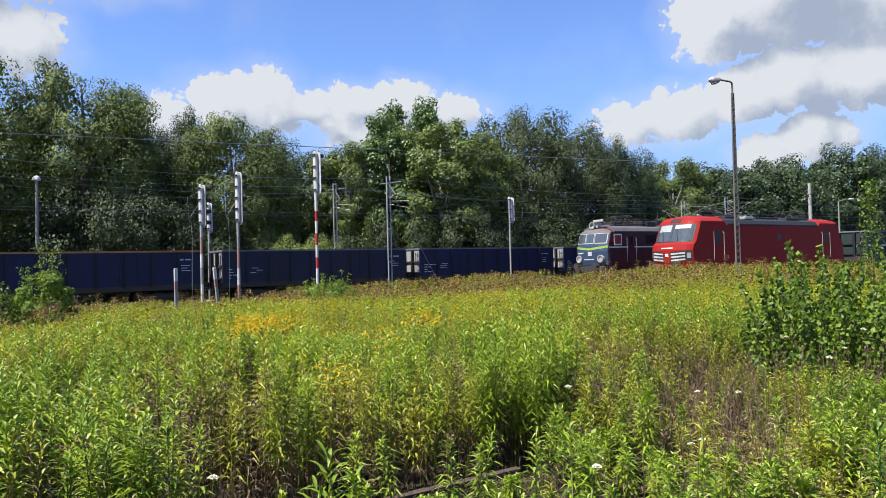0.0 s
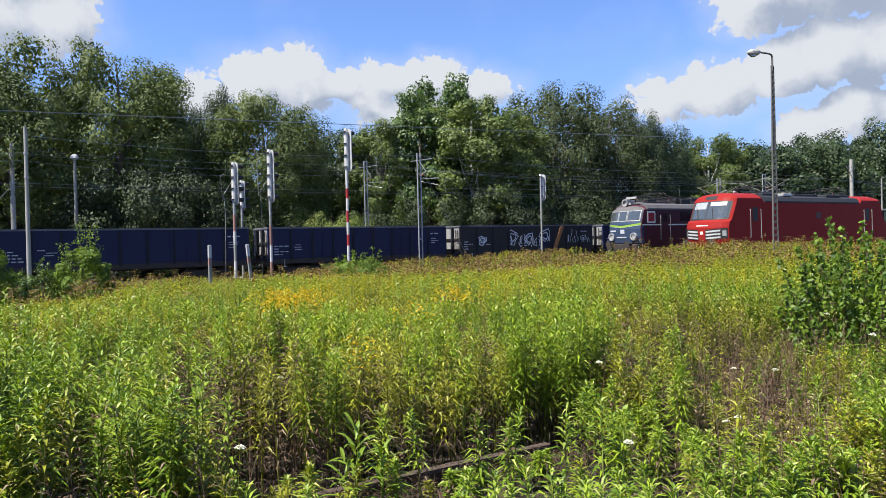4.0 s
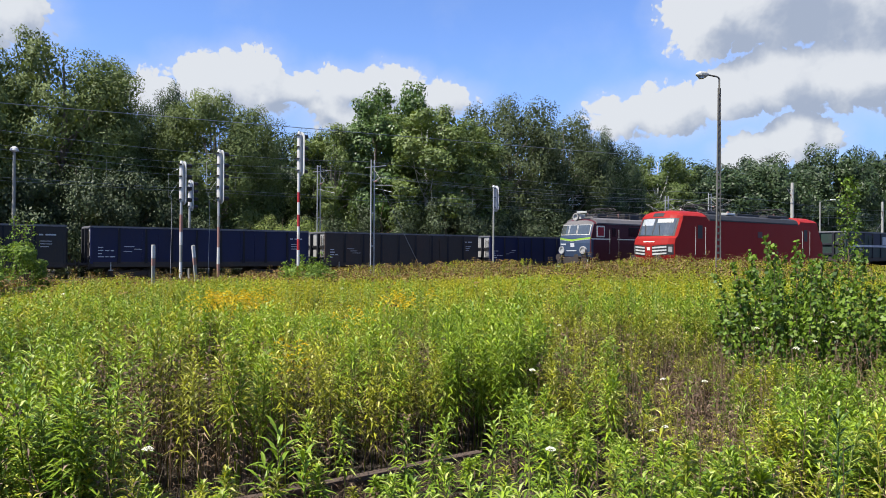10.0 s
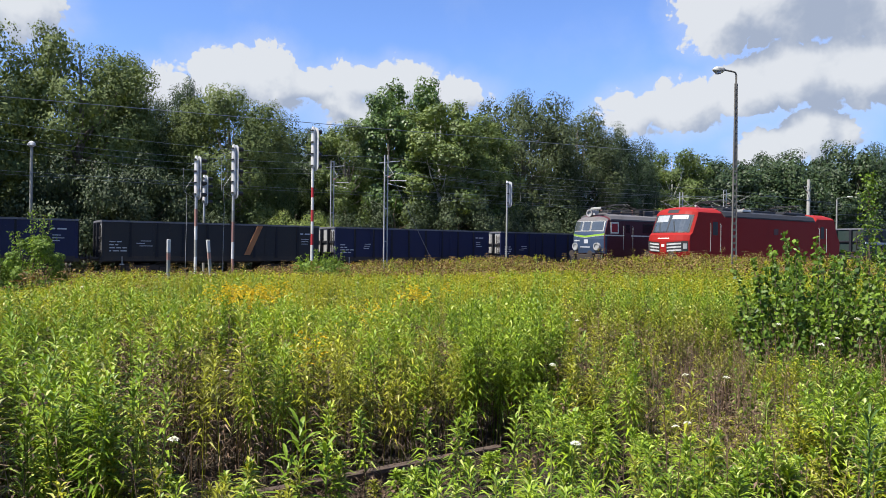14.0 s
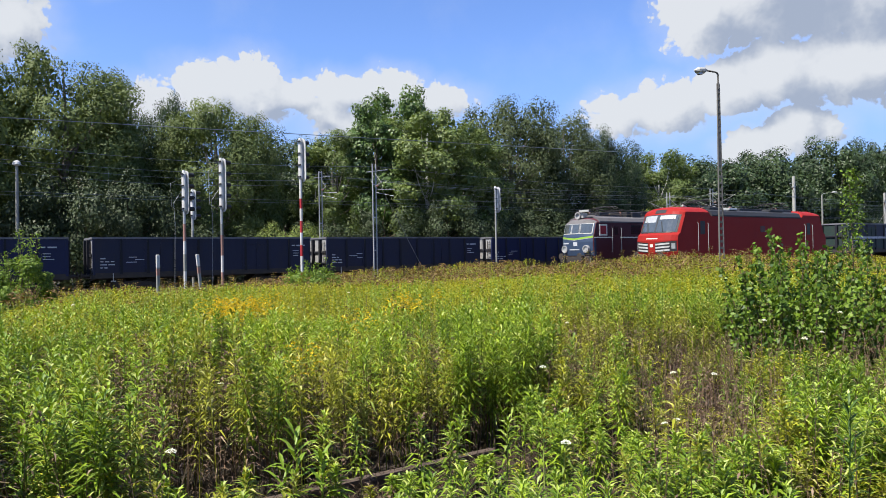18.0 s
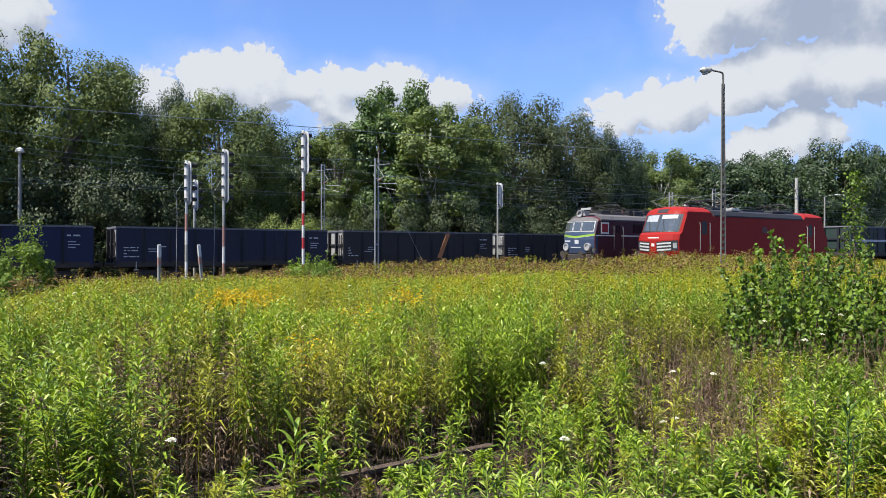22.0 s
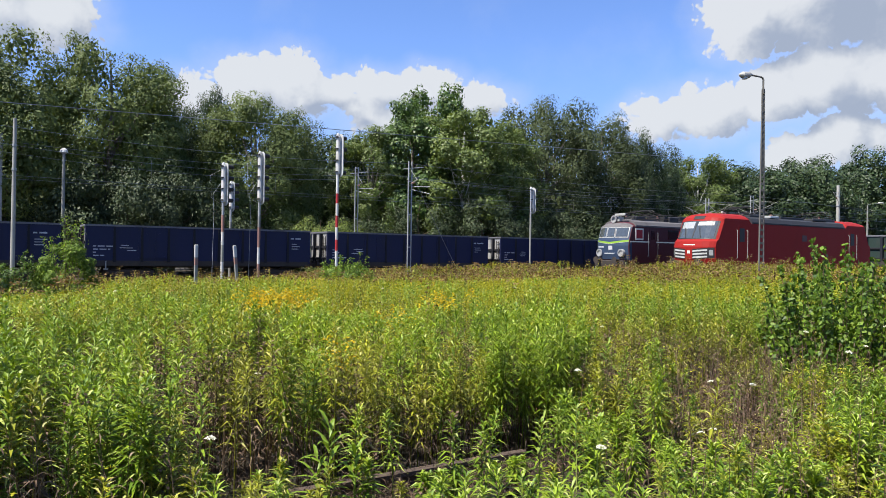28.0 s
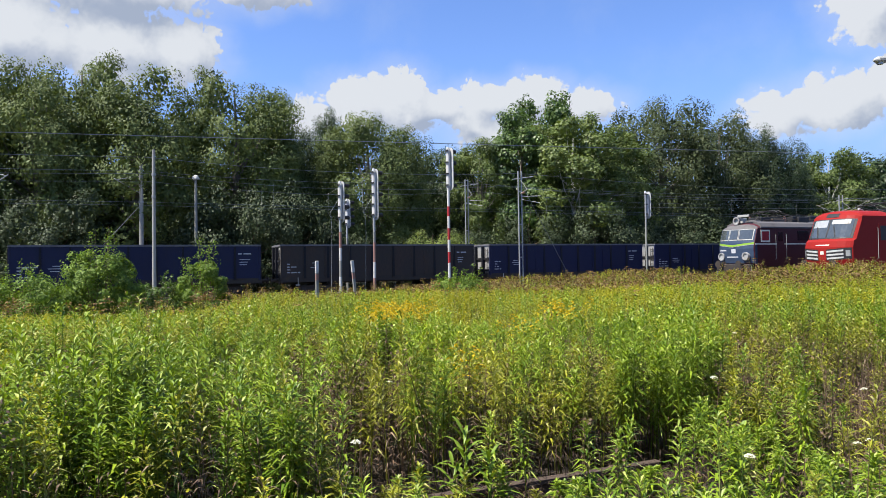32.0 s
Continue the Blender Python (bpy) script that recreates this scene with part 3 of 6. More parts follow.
BUFFER = mesh_of("buffer", disc(-0.45, 0, 0, 0.23, 0.04, "x", 16, 0, disc(-0.42, 0, 0, 0.09, 0.42, "x", 12)), M_UNDER)
BUFFER_B = mesh_of("buffer", disc(0.41, 0, 0, 0.23, 0.04, "x", 16, 0, disc(0.0, 0, 0, 0.09, 0.42, "x", 12)), M_UNDER)
LADDER = mesh_of("ladder", box((-0.02, 0.02, -0.16, -0.13, 0.8, 2.9), (-0.02, 0.02, 0.13, 0.16, 0.8, 2.9), *[(-0.015, 0.015, -0.13, 0.13, z, z + 0.025) for z in (1.0, 1.35, 1.7, 2.05, 2.4, 2.75)]), M_UNDER)
LEVER = mesh_of("brake_lever", box((-0.02, 0.02, -0.02, 0.02, 0.75, 1.2), (-0.12, 0.12, -0.03, 0.03, 0.72, 0.78)), M_STEEL)


MARK = mesh_of("marking", box((0, 1, -0.006, 0.0, 0, 1)), M_MARK)


def gondola(label, paint, at, seed, diagonal=(), graffiti=False, patch=None, group="wagons of the moving train", rim=None):
    rng = random.Random(seed)
    kit = wagon_meshes(paint)
    w = thing("gondola_wagon", label, "freight wagon", at, group)
    part("underframe", kit["underframe"], None, w)
    part("floor", kit["floor"], None, w)
    for sy in (-1, 1):
        wall = part("side_wall", kit["side_wall"], None, w, at=Matrix.Translation((0, sy * 1.4, 0)))
        turn = pose(0, 0, 0, 0, 0, 0 if sy < 0 else 180)
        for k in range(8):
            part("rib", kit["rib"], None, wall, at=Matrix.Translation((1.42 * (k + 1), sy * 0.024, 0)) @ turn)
        for k in (2, 6):
            part("side_door", kit["door"], None, wall, at=Matrix.Translation((1.42 * k + 0.71, 0, 0)) @ turn)
    for x, s in ((0.03, 1), (BODY - 0.03, -1)):
        wall = part("end_wall", kit["end_wall"], None, w, at=Matrix.Translation((x, 0, 0)))
        for y in (-0.55, 0.55):
            part("end_post", kit["end_post"], None, wall, at=Matrix.Translation((-0.03 * s, y, 0)) @ pose(0, 0, 0, 0, 0, 0 if s > 0 else 180))
        for z in (1.45, 2.2):
            part("end_beam", kit["end_beam"], None, wall, at=Matrix.Translation((-0.03 * s, 0, z)) @ pose(0, 0, 0, 0, 0, 0 if s > 0 else 180))
        for y in (-1.37, 1.37):
            part("corner_post", kit["corner_post"], None, w, at=Matrix.Translation((x, y, 0)))
        for y in (-0.875, 0.875):
            part("buffer", BUFFER if s > 0 else BUFFER_B, None, w, at=Matrix.Translation((-0.1 if s > 0 else BODY + 0.1, y, 1.06)))
    part("top_rail", kit["top_rail"] if rim is None else mesh_of("top_rail", hollow_box(-0.06, BODY + 0.06, -1.46, 1.46, 3.1, 3.2, 0.13), rim), None, w)
    part("ladder", LADDER, None, w, at=Matrix.Translation((-0.08, -1.1, 0)))
    part("ladder", LADDER, None, w, at=Matrix.Translation((BODY + 0.08, 1.1, 0)))
    part("brake_lever", LEVER, None, w, at=Matrix.Translation((1.0, -1.44, 0)))
    for x in (2.3, BODY - 2.3):
        bogie(w, x)
    rows = []
    for r in range(4):
        x = 0.35
        for _ in range(rng.randint(1, 3)):
            ln = rng.uniform(0.08, 0.36)
            rows.append((x, x + ln, 1.98 - 0.17 * r, 2.04 - 0.17 * r))
            x += ln + 0.08
    rows += [(11.55, 11.75, 2.62, 2.70), (11.85, 11.85 + rng.uniform(0.3, 0.6), 2.62, 2.70)]
    for r in range(3):
        rows.append((11.62, 11.62 + rng.uniform(0.3, 0.62), 2.30 - 0.15 * r, 2.34 - 0.15 * r))
    for r in range(3):
        x = 1.75 + rng.uniform(-0.2, 0.5)
        rows.append((x, x + rng.uniform(0.3, 0.7), 2.05 - 0.14 * r, 2.09 - 0.14 * r))
    for x0, x1, z0, z1 in rows:
        part("marking", MARK, None, w, at=Matrix.LocRotScale((x0, -1.432, z0), None, (x1 - x0, 1, z1 - z0)))
    if patch:
        part("panel_patch", box((*patch, -1.44, -1.43, 1.75, 2.35)), M_NAVY, w)
    for x in diagonal:
        part("diagonal_strap", prism([(x, 1.3), (x + 0.35, 1.3), (x + 1.15, 3.08), (x + 0.8, 3.08)], -1.50, -1.435), M_ORANGE, w, "rusty orange diagonal strap")
    if graffiti:
        scrawl(w, rng)
    return w


def scrawl(w, rng):
    """Unreadable loops of pale spray paint, and a blue patch."""
    for x, wd, lo, hi, turns in ((1.5, 0.9, 1.7, 2.5, 3), (2.6, 0.75, 1.4, 2.7, 2), (3.1, 0.9, 1.5, 3.0, 3), (3.8, 0.9, 1.45, 2.6, 2), (4.2, 1.1, 1.6, 3.0, 2), (5.2, 1.0, 1.4, 2.6, 2), (5.8, 1.0, 1.5, 2.7, 3), (6.7, 0.9, 1.3, 2.4, 2), (7.2, 1.3, 1.8, 2.95, 3), (8.2, 0.9, 1.6, 2.6, 2), (9.6, 0.8, 1.7, 2.5, 3)):
        n, ph = 9 * turns, rng.uniform(0, 6.28)
        pts = []
        for k in range(n):
            a = 6.283 * turns * k / (n - 1) + ph
            r = (1.0 if k < n // turns else 0.55) * (0.8 + 0.2 * math.sin(3 * a + ph)) * rng.uniform(0.88, 1.1)
            pts.append((x + wd * (0.5 + 0.5 * r * math.cos(a)), -1.437, (lo + hi) / 2 + (hi - lo) / 2 * r * math.sin(a)))
        bm = tube(pts, 0.05, 4)
        for v in bm.verts:
            v.co.y = -1.432 - (0.008 if v.co.y < -1.437 else 0)
        part("spray_line", bm, M_SPRAY, w, "pale sprayed loop")
    for k in range(15):
        x, z = 10.0 + 0.165 * k, rng.choice((1.72, 1.95, 2.3)) if k % 3 == 0 else 1.8
        hi, wd = rng.uniform(0.3, 0.6), rng.uniform(0.12, 0.22)
        bend = [(rng.uniform(0, 1), f) for f in (0.0, 0.35, 0.7, 1.0)]
        bm = tube([(x + wd * u, -1.437, z + hi * f) for u, f in bend], 0.022, 4)
        for v in bm.verts:
            v.co.y = -1.432 - (0.008 if v.co.y < -1.437 else 0)
        part("spray_line", bm, M_SPRAY, w, "pale sprayed scribble")
    part("spray_patch", box((7.45, 8.2, -1.436, -1.428, 1.5, 2.45)), M_BLUE, w, "blue sprayed patch")


TRAIN = []


def build_train():
    kinds = {"b": (M_BLUE, "dark blue open steel freight wagon, weathered paint, rolling"), "n": (M_NAVY, "dull navy open steel freight wagon, dusty, rolling"), "g": (M_GREY, "dark grey open steel freight wagon, grimy, rolling"), "r": (M_BROWN, "brownish grey open steel freight wagon, rusty, rolling")}
    order = "bbb" + "nbbb" + "gbgbrbg" + "bbnnbn" + "gg" + "bbbb" + "rbbbbbb"
    for i, c in enumerate(order):
        j = i - 3
        paint, label = kinds[c]
        if j == 4:
            label = "dark grey open freight wagon covered in pale graffiti, rolling"
        diag = {4: (8.6,), 10: (7.9,), 17: (7.6,), 18: (7.4,)}.get(j, ())
        if diag and j != 4:
            label = "dark grey open freight wagon with an orange diagonal strap"
        w = gondola(label, paint, pose(0, TRAIN_Y, TRAIN_Z), 100 + j, diag, j == 4, (2.6, 4.2) if j in (7, 9) else None, rim=M_ORANGE if j == -1 else None)
        TRAIN.append((j, w))


build_train()
PARKED = [("dark blue and green open freight wagon with a pale stripe, parked", M_PARKGREEN, 55.7), ("oxide red open freight wagon, parked behind the locomotive", M_PARKRED, 69.8), ("brownish open freight wagon, parked in the row", M_BROWN, 83.84), ("grimy grey open freight wagon, parked in the row", M_GREY, 97.9)]
for i, (lab, paint, x) in enumerate(PARKED):
    w = gondola(lab, paint, pose(x, RED_Y, RED_Z), 300 + i, group="parked wagons")
    if i == 0:
        part("stripe", box((0.2, 12.6, -1.50, -1.43, 2.0, 2.16)), M_MARK, w, "pale horizontal stripe")
        part("pale_panel", box((6.0, 8.6, -1.44, -1.43, 2.2, 2.85)), M_MARK, w, "pale rectangular panel")
        part("upper_band", box((0.1, 12.7, -1.436, -1.426, 2.2, 3.05)), M_NAVY, w, "dark blue upper band")


# ---- locomotives ----
class Shell:
    """A cab front: a side outline (x, z), set back and lowered towards the sides, as seen across the width."""

    def __init__(self, outline, half, back, drop):
        self.outline, self.half, self.back, self.drop = outline, half, back, drop

    def at(self, s, y, off=0.0):
        i = min(int(s), len(self.outline) - 2)
        f = s - i
        (x0, z0, k0), (x1, z1, k1) = self.outline[i], self.outline[i + 1]
        x, z, k = x0 + (x1 - x0) * f, z0 + (z1 - z0) * f, k0 + (k1 - k0) * f
        q = abs(y) / self.half
        x += self.back * k * q ** 3
        z -= self.drop * (1 - k) * q ** 4
        ln = math.hypot(x1 - x0, z1 - z0) or 1
        return Vector((x - off * (z1 - z0) / ln, y, z + off * (x1 - x0) / ln))

    def panel(self, s0, s1, y0, y1, off=0.012, ns=3, ny=6, bm=None, tilt=0.0):
        """A thin sheet lying on the shell between two stations and two widths, its outer ends raised by tilt."""
        bm = bm or bmesh.new()
        grid = [[(s0 + (s1 - s0) * i / ns + tilt * abs(y0 + (y1 - y0) * j / ny) / self.half, y0 + (y1 - y0) * j / ny) for j in range(ny + 1)] for i in range(ns + 1)]
        top = [[bm.verts.new(self.at(u, y, off)) for u, y in row] for row in grid]
        low = [[bm.verts.new(self.at(u, y, -0.02)) for u, y in row] for row in grid]
        for i in range(ns):
            for j in range(ny):
                bm.faces.new((top[i][j], top[i][j + 1], top[i + 1][j + 1], top[i + 1][j]))
        for i in range(ns):
            for j in (0, ny):
                bm.faces.new((top[i][j], top[i + 1][j], low[i + 1][j], low[i][j]))
        for j in range(ny):
            for i in (0, ns):
                bm.faces.new((top[i][j], top[i][j + 1], low[i][j + 1], low[i][j]))
        return bm


def loco_body(shell, length):
    """The closed body: a shell at both ends, side walls and underside."""
    bm = bmesh.new()
    n = len(shell.outline)
    ys = [shell.half * q for q in (-1, -0.93, -0.8, -0.55, -0.25, 0, 0.25, 0.55, 0.8, 0.93, 1)]
    rows = []
    for y in ys:
        front = [shell.at(s, y) for s in range(n)]
        rear = [Vector((length - p.x, y, p.z)) for p in reversed(front)]
        rows.append([bm.verts.new(p) for p in front + rear])
    for a, b in zip(rows, rows[1:]):
        for k in range(len(a)):
            j = (k + 1) % len(a)
            bm.faces.new((a[k], a[j], b[j], b[k]))
    bm.faces.new(rows[0])
    bm.faces.new(rows[-1][::-1])
    return bm


def pantograph(parent, x, z, raised=0.0):
    """A folded pantograph: base frame on four feet, crossed lower arms, upper arms and a double collector head."""
    pan = part("pantograph", tube([(x - 1.1, -0.55, z), (x + 1.1, -0.55, z), (x + 1.1, 0.55, z), (x - 1.1, 0.55, z), (x - 1.1, -0.55, z)], 0.035, 6), M_BLACK, parent, "folded dark pantograph")
    for sx, sy in ((-1, -1), (-1, 1), (1, -1), (1, 1)):
        part("foot", tube([(x + sx * 1.0, sy * 0.55, z - 0.25), (x + sx * 1.0, sy * 0.55, z)], 0.05, 8), M_POSTRUST, pan)
        part("lower_arm", tube([(x + sx * 0.15, sy * 0.5, z + 0.05), (x + sx * 1.45, sy * 0.42, z + 0.24 + raised)], 0.03, 6), M_UNDER, pan)
        part("upper_arm", tube([(x + sx * 1.45, sy * 0.42, z + 0.24 + raised), (x + sx * 0.2, sy * 0.1, z + 0.42 + raised)], 0.022, 6), M_UNDER, pan)
    for dx in (-0.22, 0.22):
        part("collector", tube([(x + dx, -0.95, z + 0.34 + raised), (x + dx, -0.7, z + 0.46 + raised), (x + dx, 0.7, z + 0.46 + raised), (x + dx, 0.95, z + 0.34 + raised)], 0.028, 6), M_BLACK, pan)
    return pan


def insulators(parent, spots, z):
    for x, y in spots:
        bm = tube([(x, y, z), (x, y, z + 0.3)], 0.05, 8)
        for k in range(3):
            disc(x, y, z + 0.06 + 0.08 * k, 0.1, 0.03, "z", 10, 0, bm)
        part("insulator", bm, M_POSTRUST, parent, "brown ribbed insulator")


def loco_bogie(parent, x):
    b = part("bogie", box((-1.9, 1.9, -1.2, -1.08, 0.5, 0.85), (-1.9, 1.9, 1.08, 1.2, 0.5, 0.85), (-0.4, 0.4, -1.1, 1.1, 0.45, 0.85), bevel=0.03), M_UNDER, parent, at=Matrix.Translation((x, 0, 0)))
    for dx in (-1.3, 1.3):
        for sy in (-1, 1):
            part("wheel", WHEEL, None, b, at=Matrix.Translation((dx, sy * 0.75, 0.6)) @ Matrix.Diagonal((1.3, 1, 1.3, 1)))
    return b


def red_loco():
    """Modern red electric: raked windscreen, broad grille stripes, grey roof equipment."""
    length = 18.15
    top = thing("electric_locomotive", "bright red modern electric locomotive with grey roof, parked", "locomotive", pose(34.42, RED_Y, RED_Z))
    sh = Shell([(0.55, 0.55, 1), (0.18, 0.75, 1), (0.02, 1.25, 1), (0.0, 1.95, 1), (0.10, 2.28, 1), (0.30, 2.42, 1), (0.80, 3.45, 0.9), (0.98, 3.74, 0.6), (1.25, 3.93, 0.2), (1.7, 4.0, 0), (3.6, 4.0, 0), (3.85, 3.76, 0)], 1.48, 0.5, 0.36)
    part("body", loco_body(sh, length), M_RED, top)
    wind = part("windscreen", sh.panel(5.06, 6.12, -1.24, 1.24, 0.015, 4, 10), M_GLASS, top, "raked dark windscreen")
    part("windscreen_frame", sh.panel(4.96, 6.22, -1.34, 1.34, 0.008, 4, 10), M_BLACK, top, "black windscreen surround")
    # Pale sheets on the panes stand in for reflected sky.
    part("sun_blind", sh.panel(5.62, 6.02, 0.12, 1.08, 0.02, 3, 4), M_LENS, wind, "pale patch painted as a sky reflection")
    part("sun_blind", sh.panel(5.78, 6.0, -1.10, -0.12, 0.02, 3, 4), M_STEEL, wind, "pale patch painted as a sky reflection")
    part("centre_bar", sh.panel(5.06, 6.12, -0.035, 0.035, 0.022, 4, 1), M_BLACK, wind)
    for y in (-0.55, 0.5):
        part("wiper", tube([sh.at(5.08, y, 0.05), sh.at(5.65, y + 0.25, 0.05)], 0.018, 5), M_BLACK, top)
    part("destination_box", sh.panel(6.55, 7.4, -0.38, 0.38, 0.015, 2, 3), M_BLACK, top, "dark upper lamp panel")
    for k in range(3):
        for y0, y1 in ((-1.12, -0.28), (0.28, 1.2)):
            s = 2.12 + 0.27 * k
            part("grille_stripe", sh.panel(s - 0.10, s + 0.03, y0, y1, 0.014, 1, 6, tilt=0.16), M_SCREEN, top, "white grille stripe")
    for y0, y1 in ((-1.16, -0.24), (0.24, 1.24)):
        part("grille", sh.panel(1.94, 2.80, y0, y1, 0.007, 2, 6, tilt=0.16), M_BLACK, top, "dark recessed grille")
    for y0, y1 in ((-1.44, -1.17), (1.17, 1.44)):
        h = part("headlight", sh.panel(2.1, 2.95, y0, y1, 0.016, 3, 3), M_BLACK, top, "black headlight housing")
        part("lens", sh.panel(2.3, 2.75, y0 + 0.05, y1 - 0.05, 0.024, 2, 2), M_LENS, h)
    part("emblem", sh.panel(2.45, 2.7, -0.1, 0.1, 0.02, 1, 2), M_CREAM, top, "small pale emblem plate")
    part("number_bar", sh.panel(3.3, 3.45, -0.4, 0.4, 0.012, 1, 4), M_CREAM, top, "pale lettering bar")
    part("snow_plough", prism([(0.1, 0.15), (0.5, 0.12), (0.6, 0.6), (0.12, 0.6)], -1.25, 1.25), M_BLACK, top)
    for y in (-0.875, 0.875):
        part("buffer", BUFFER, None, top, at=Matrix.Translation((0.1, y, 1.06)))
        part("buffer", BUFFER_B, None, top, at=Matrix.Translation((length - 0.1, y, 1.06)))
    for sy in (-1, 1):
        y = sy * 1.48
        for x, xs in ((2.55, 1), (length - 2.55 - 0.75, -1)):
            d = part("cab_door", box((x, x + 0.75, min(y, y + sy * 0.014), max(y, y + sy * 0.014), 1.05, 3.25), bevel=0.004), M_RED, top)
            part("door_window", box((x + 0.15, x + 0.62, min(y, y + sy * 0.024), max(y, y + sy * 0.024), 2.3, 3.1)), M_BLACK, d)
            for hx in (x - 0.12, x + 0.87):
                part("handrail", tube([(hx, y, 1.3), (hx, y + sy * 0.07, 1.35), (hx, y + sy * 0.07, 2.95), (hx, y, 3.0)], 0.016, 6), M_STEEL, top)
        part("emblem", box((9.2, 9.75, min(y, y + sy * 0.012), max(y, y + sy * 0.012), 2.45, 2.85)), M_MAROON, top, "dull square emblem on the side")
        part("sill", box((1.0, length - 1.0, min(y * 0.985, y * 0.9), max(y * 0.985, y * 0.9), 0.55, 0.95)), M_BLACK, top)
    part("roof_deck", prism_x([(-1.495, 3.42), (-1.495, 3.50), (-1.36, 3.74), (-1.0, 3.86), (1.0, 3.86), (1.36, 3.74), (1.495, 3.50), (1.495, 3.42)], 3.9, length - 3.9), M_ROOF, top, "grey roof equipment deck")
    for x0, x1, y0, y1, z1, m in ((4.4, 5.4, -1.0, 0.2, 4.0, M_ROOF), (6.2, 7.1, -1.2, -0.5, 4.0, M_LENS), (7.8, 10.4, -0.9, 0.9, 4.02, M_ROOF), (11.0, 12.6, -1.15, 0.3, 3.99, M_ROOF), (13.0, 14.3, -0.8, 0.8, 4.04, M_BLACK)):
        part("roof_box", box((x0, x1, y0, y1, 3.84, z1), bevel=0.03), m, top)
    pantograph(top, 5.0, 4.06)
    pantograph(top, length - 5.0, 4.06)
    insulators(top, [(5.7, 0.4), (7.5, -0.4), (10.7, 0.5), (12.8, -0.5)], 3.86)
    part("horn", tube([(2.9, -0.4, 4.02), (2.5, -0.4, 4.1)], [0.03, 0.07], 8), M_STEEL, top)
    for x in (4.6, length - 4.6):
        loco_bogie(top, x)
    part("underbox", box((7.2, 11.2, -1.3, 1.3, 0.25, 0.95), bevel=0.04), M_UNDER, top)


def blue_loco():
    """Older electric: blue front with a lime band and three panes, maroon sides with a cream line, crowded roof."""
    length = 15.2
    top = thing("electric_locomotive", "old blue and maroon electric locomotive with lime band, parked", "locomotive", pose(36.3, EU_Y, EU_Z))
    sh = Shell([(0.30, 0.85, 1), (0.12, 1.05, 1), (0.03, 1.5, 1), (0.0, 2.05, 1), (0.05, 2.42, 1), (0.30, 3.30, 1), (0.45, 3.50, 0.7), (0.9, 3.74, 0.2), (1.6, 3.84, 0), (3.0, 3.86, 0)], 1.5, 0.35, 0.45)
    part("body", loco_body(sh, length), M_MAROON, top)
    front = part("front_panel", sh.panel(1.05, 3.62, -1.46, 1.46, 0.012, 8, 14), M_EUBLUE, top, "blue nose panel")
    part("lime_band", sh.panel(3.30, 3.62, -1.47, 1.47, 0.020, 3, 16, tilt=0.42), M_LIME, top, "lime green chevron under the windows")
    part("cream_line", sh.panel(3.22, 3.28, -1.47, 1.47, 0.024, 1, 16, tilt=0.42), M_STEEL, top)
    part("upper_panel", sh.panel(3.62, 4.0, -1.46, 1.46, 0.012, 3, 14), M_EUBLUE, top, "blue panel above the chevron")
    part("window_band", sh.panel(4.0, 5.15, -1.46, 1.46, 0.012, 5, 14), M_EUBLUE, top, "blue band round the windows")
    part("brow", sh.panel(5.15, 6.6, -1.44, 1.44, 0.016, 4, 14), M_EUROOF, top, "grey roof brow")
    for y0, y1 in ((-1.36, -0.44), (-0.34, 0.36), (0.46, 1.34)):
        fr = part("window_frame", sh.panel(4.19, 5.06, y0 - 0.03, y1 + 0.03, 0.022, 4, 4), M_STEEL, top, "pale window frame")
        part("pane", sh.panel(4.26, 4.98, y0 + 0.02, y1 - 0.02, 0.032, 4, 4), M_GLASS, fr)
    for y in (-1.02, 1.02):
        p = sh.at(2.05, y)
        h = part("headlight", disc(p.x - 0.12, y, p.z, 0.27, 0.2, "x", 24, 0.19), M_END, top, "white-ringed round headlight")
        part("lens", disc(p.x - 0.06, y, p.z, 0.19, 0.06, "x", 20), M_LENS, h)
    part("number_bar", sh.panel(2.72, 2.9, 0.55, 1.25, 0.02, 1, 3), M_MARK, top, "pale number bar")
    part("number_bar", sh.panel(1.9, 2.05, -0.45, 0.5, 0.02, 1, 4), M_MARK, top, "pale lettering bar")
    part("emblem", sh.panel(2.45, 2.95, -0.28, 0.1, 0.02, 2, 2), M_MARK, top, "pale emblem on the nose")
    part("buffer_beam", box((-0.02, 0.35, -1.42, 1.42, 0.55, 1.0), bevel=0.03), M_UNDER, top)
    for y in (-0.875, 0.875):
        part("buffer", BUFFER, None, top, at=Matrix.Translation((0.0, y, 1.02)))
        part("buffer", BUFFER_B, None, top, at=Matrix.Translation((length, y, 1.02)))
        part("step", box((-0.05, 0.3, y * 1.45 - 0.2, y * 1.45 + 0.2, 0.3, 0.36), (0.1, 0.14, y * 1.45 - 0.2, y * 1.45 - 0.16, 0.3, 0.9), (0.1, 0.14, y * 1.45 + 0.16, y * 1.45 + 0.2, 0.3, 0.9)), M_STEEL, top)
    lamp = part("roof_headlight", disc(0.62, 0.25, 3.92, 0.27, 0.35, "x", 22, 0.19), M_END, top, "white-rimmed roof headlight")
    part("lens", disc(0.75, 0.25, 3.92, 0.19, 0.06, "x", 18), M_LENS, lamp)
    part("number_board", box((0.6, 0.7, -0.85, 0.1, 4.14, 4.3), (0.75, 1.2, -0.2, 0.1, 3.75, 4.1), bevel=0.02), M_STEEL, top, "pale number board on the roof")
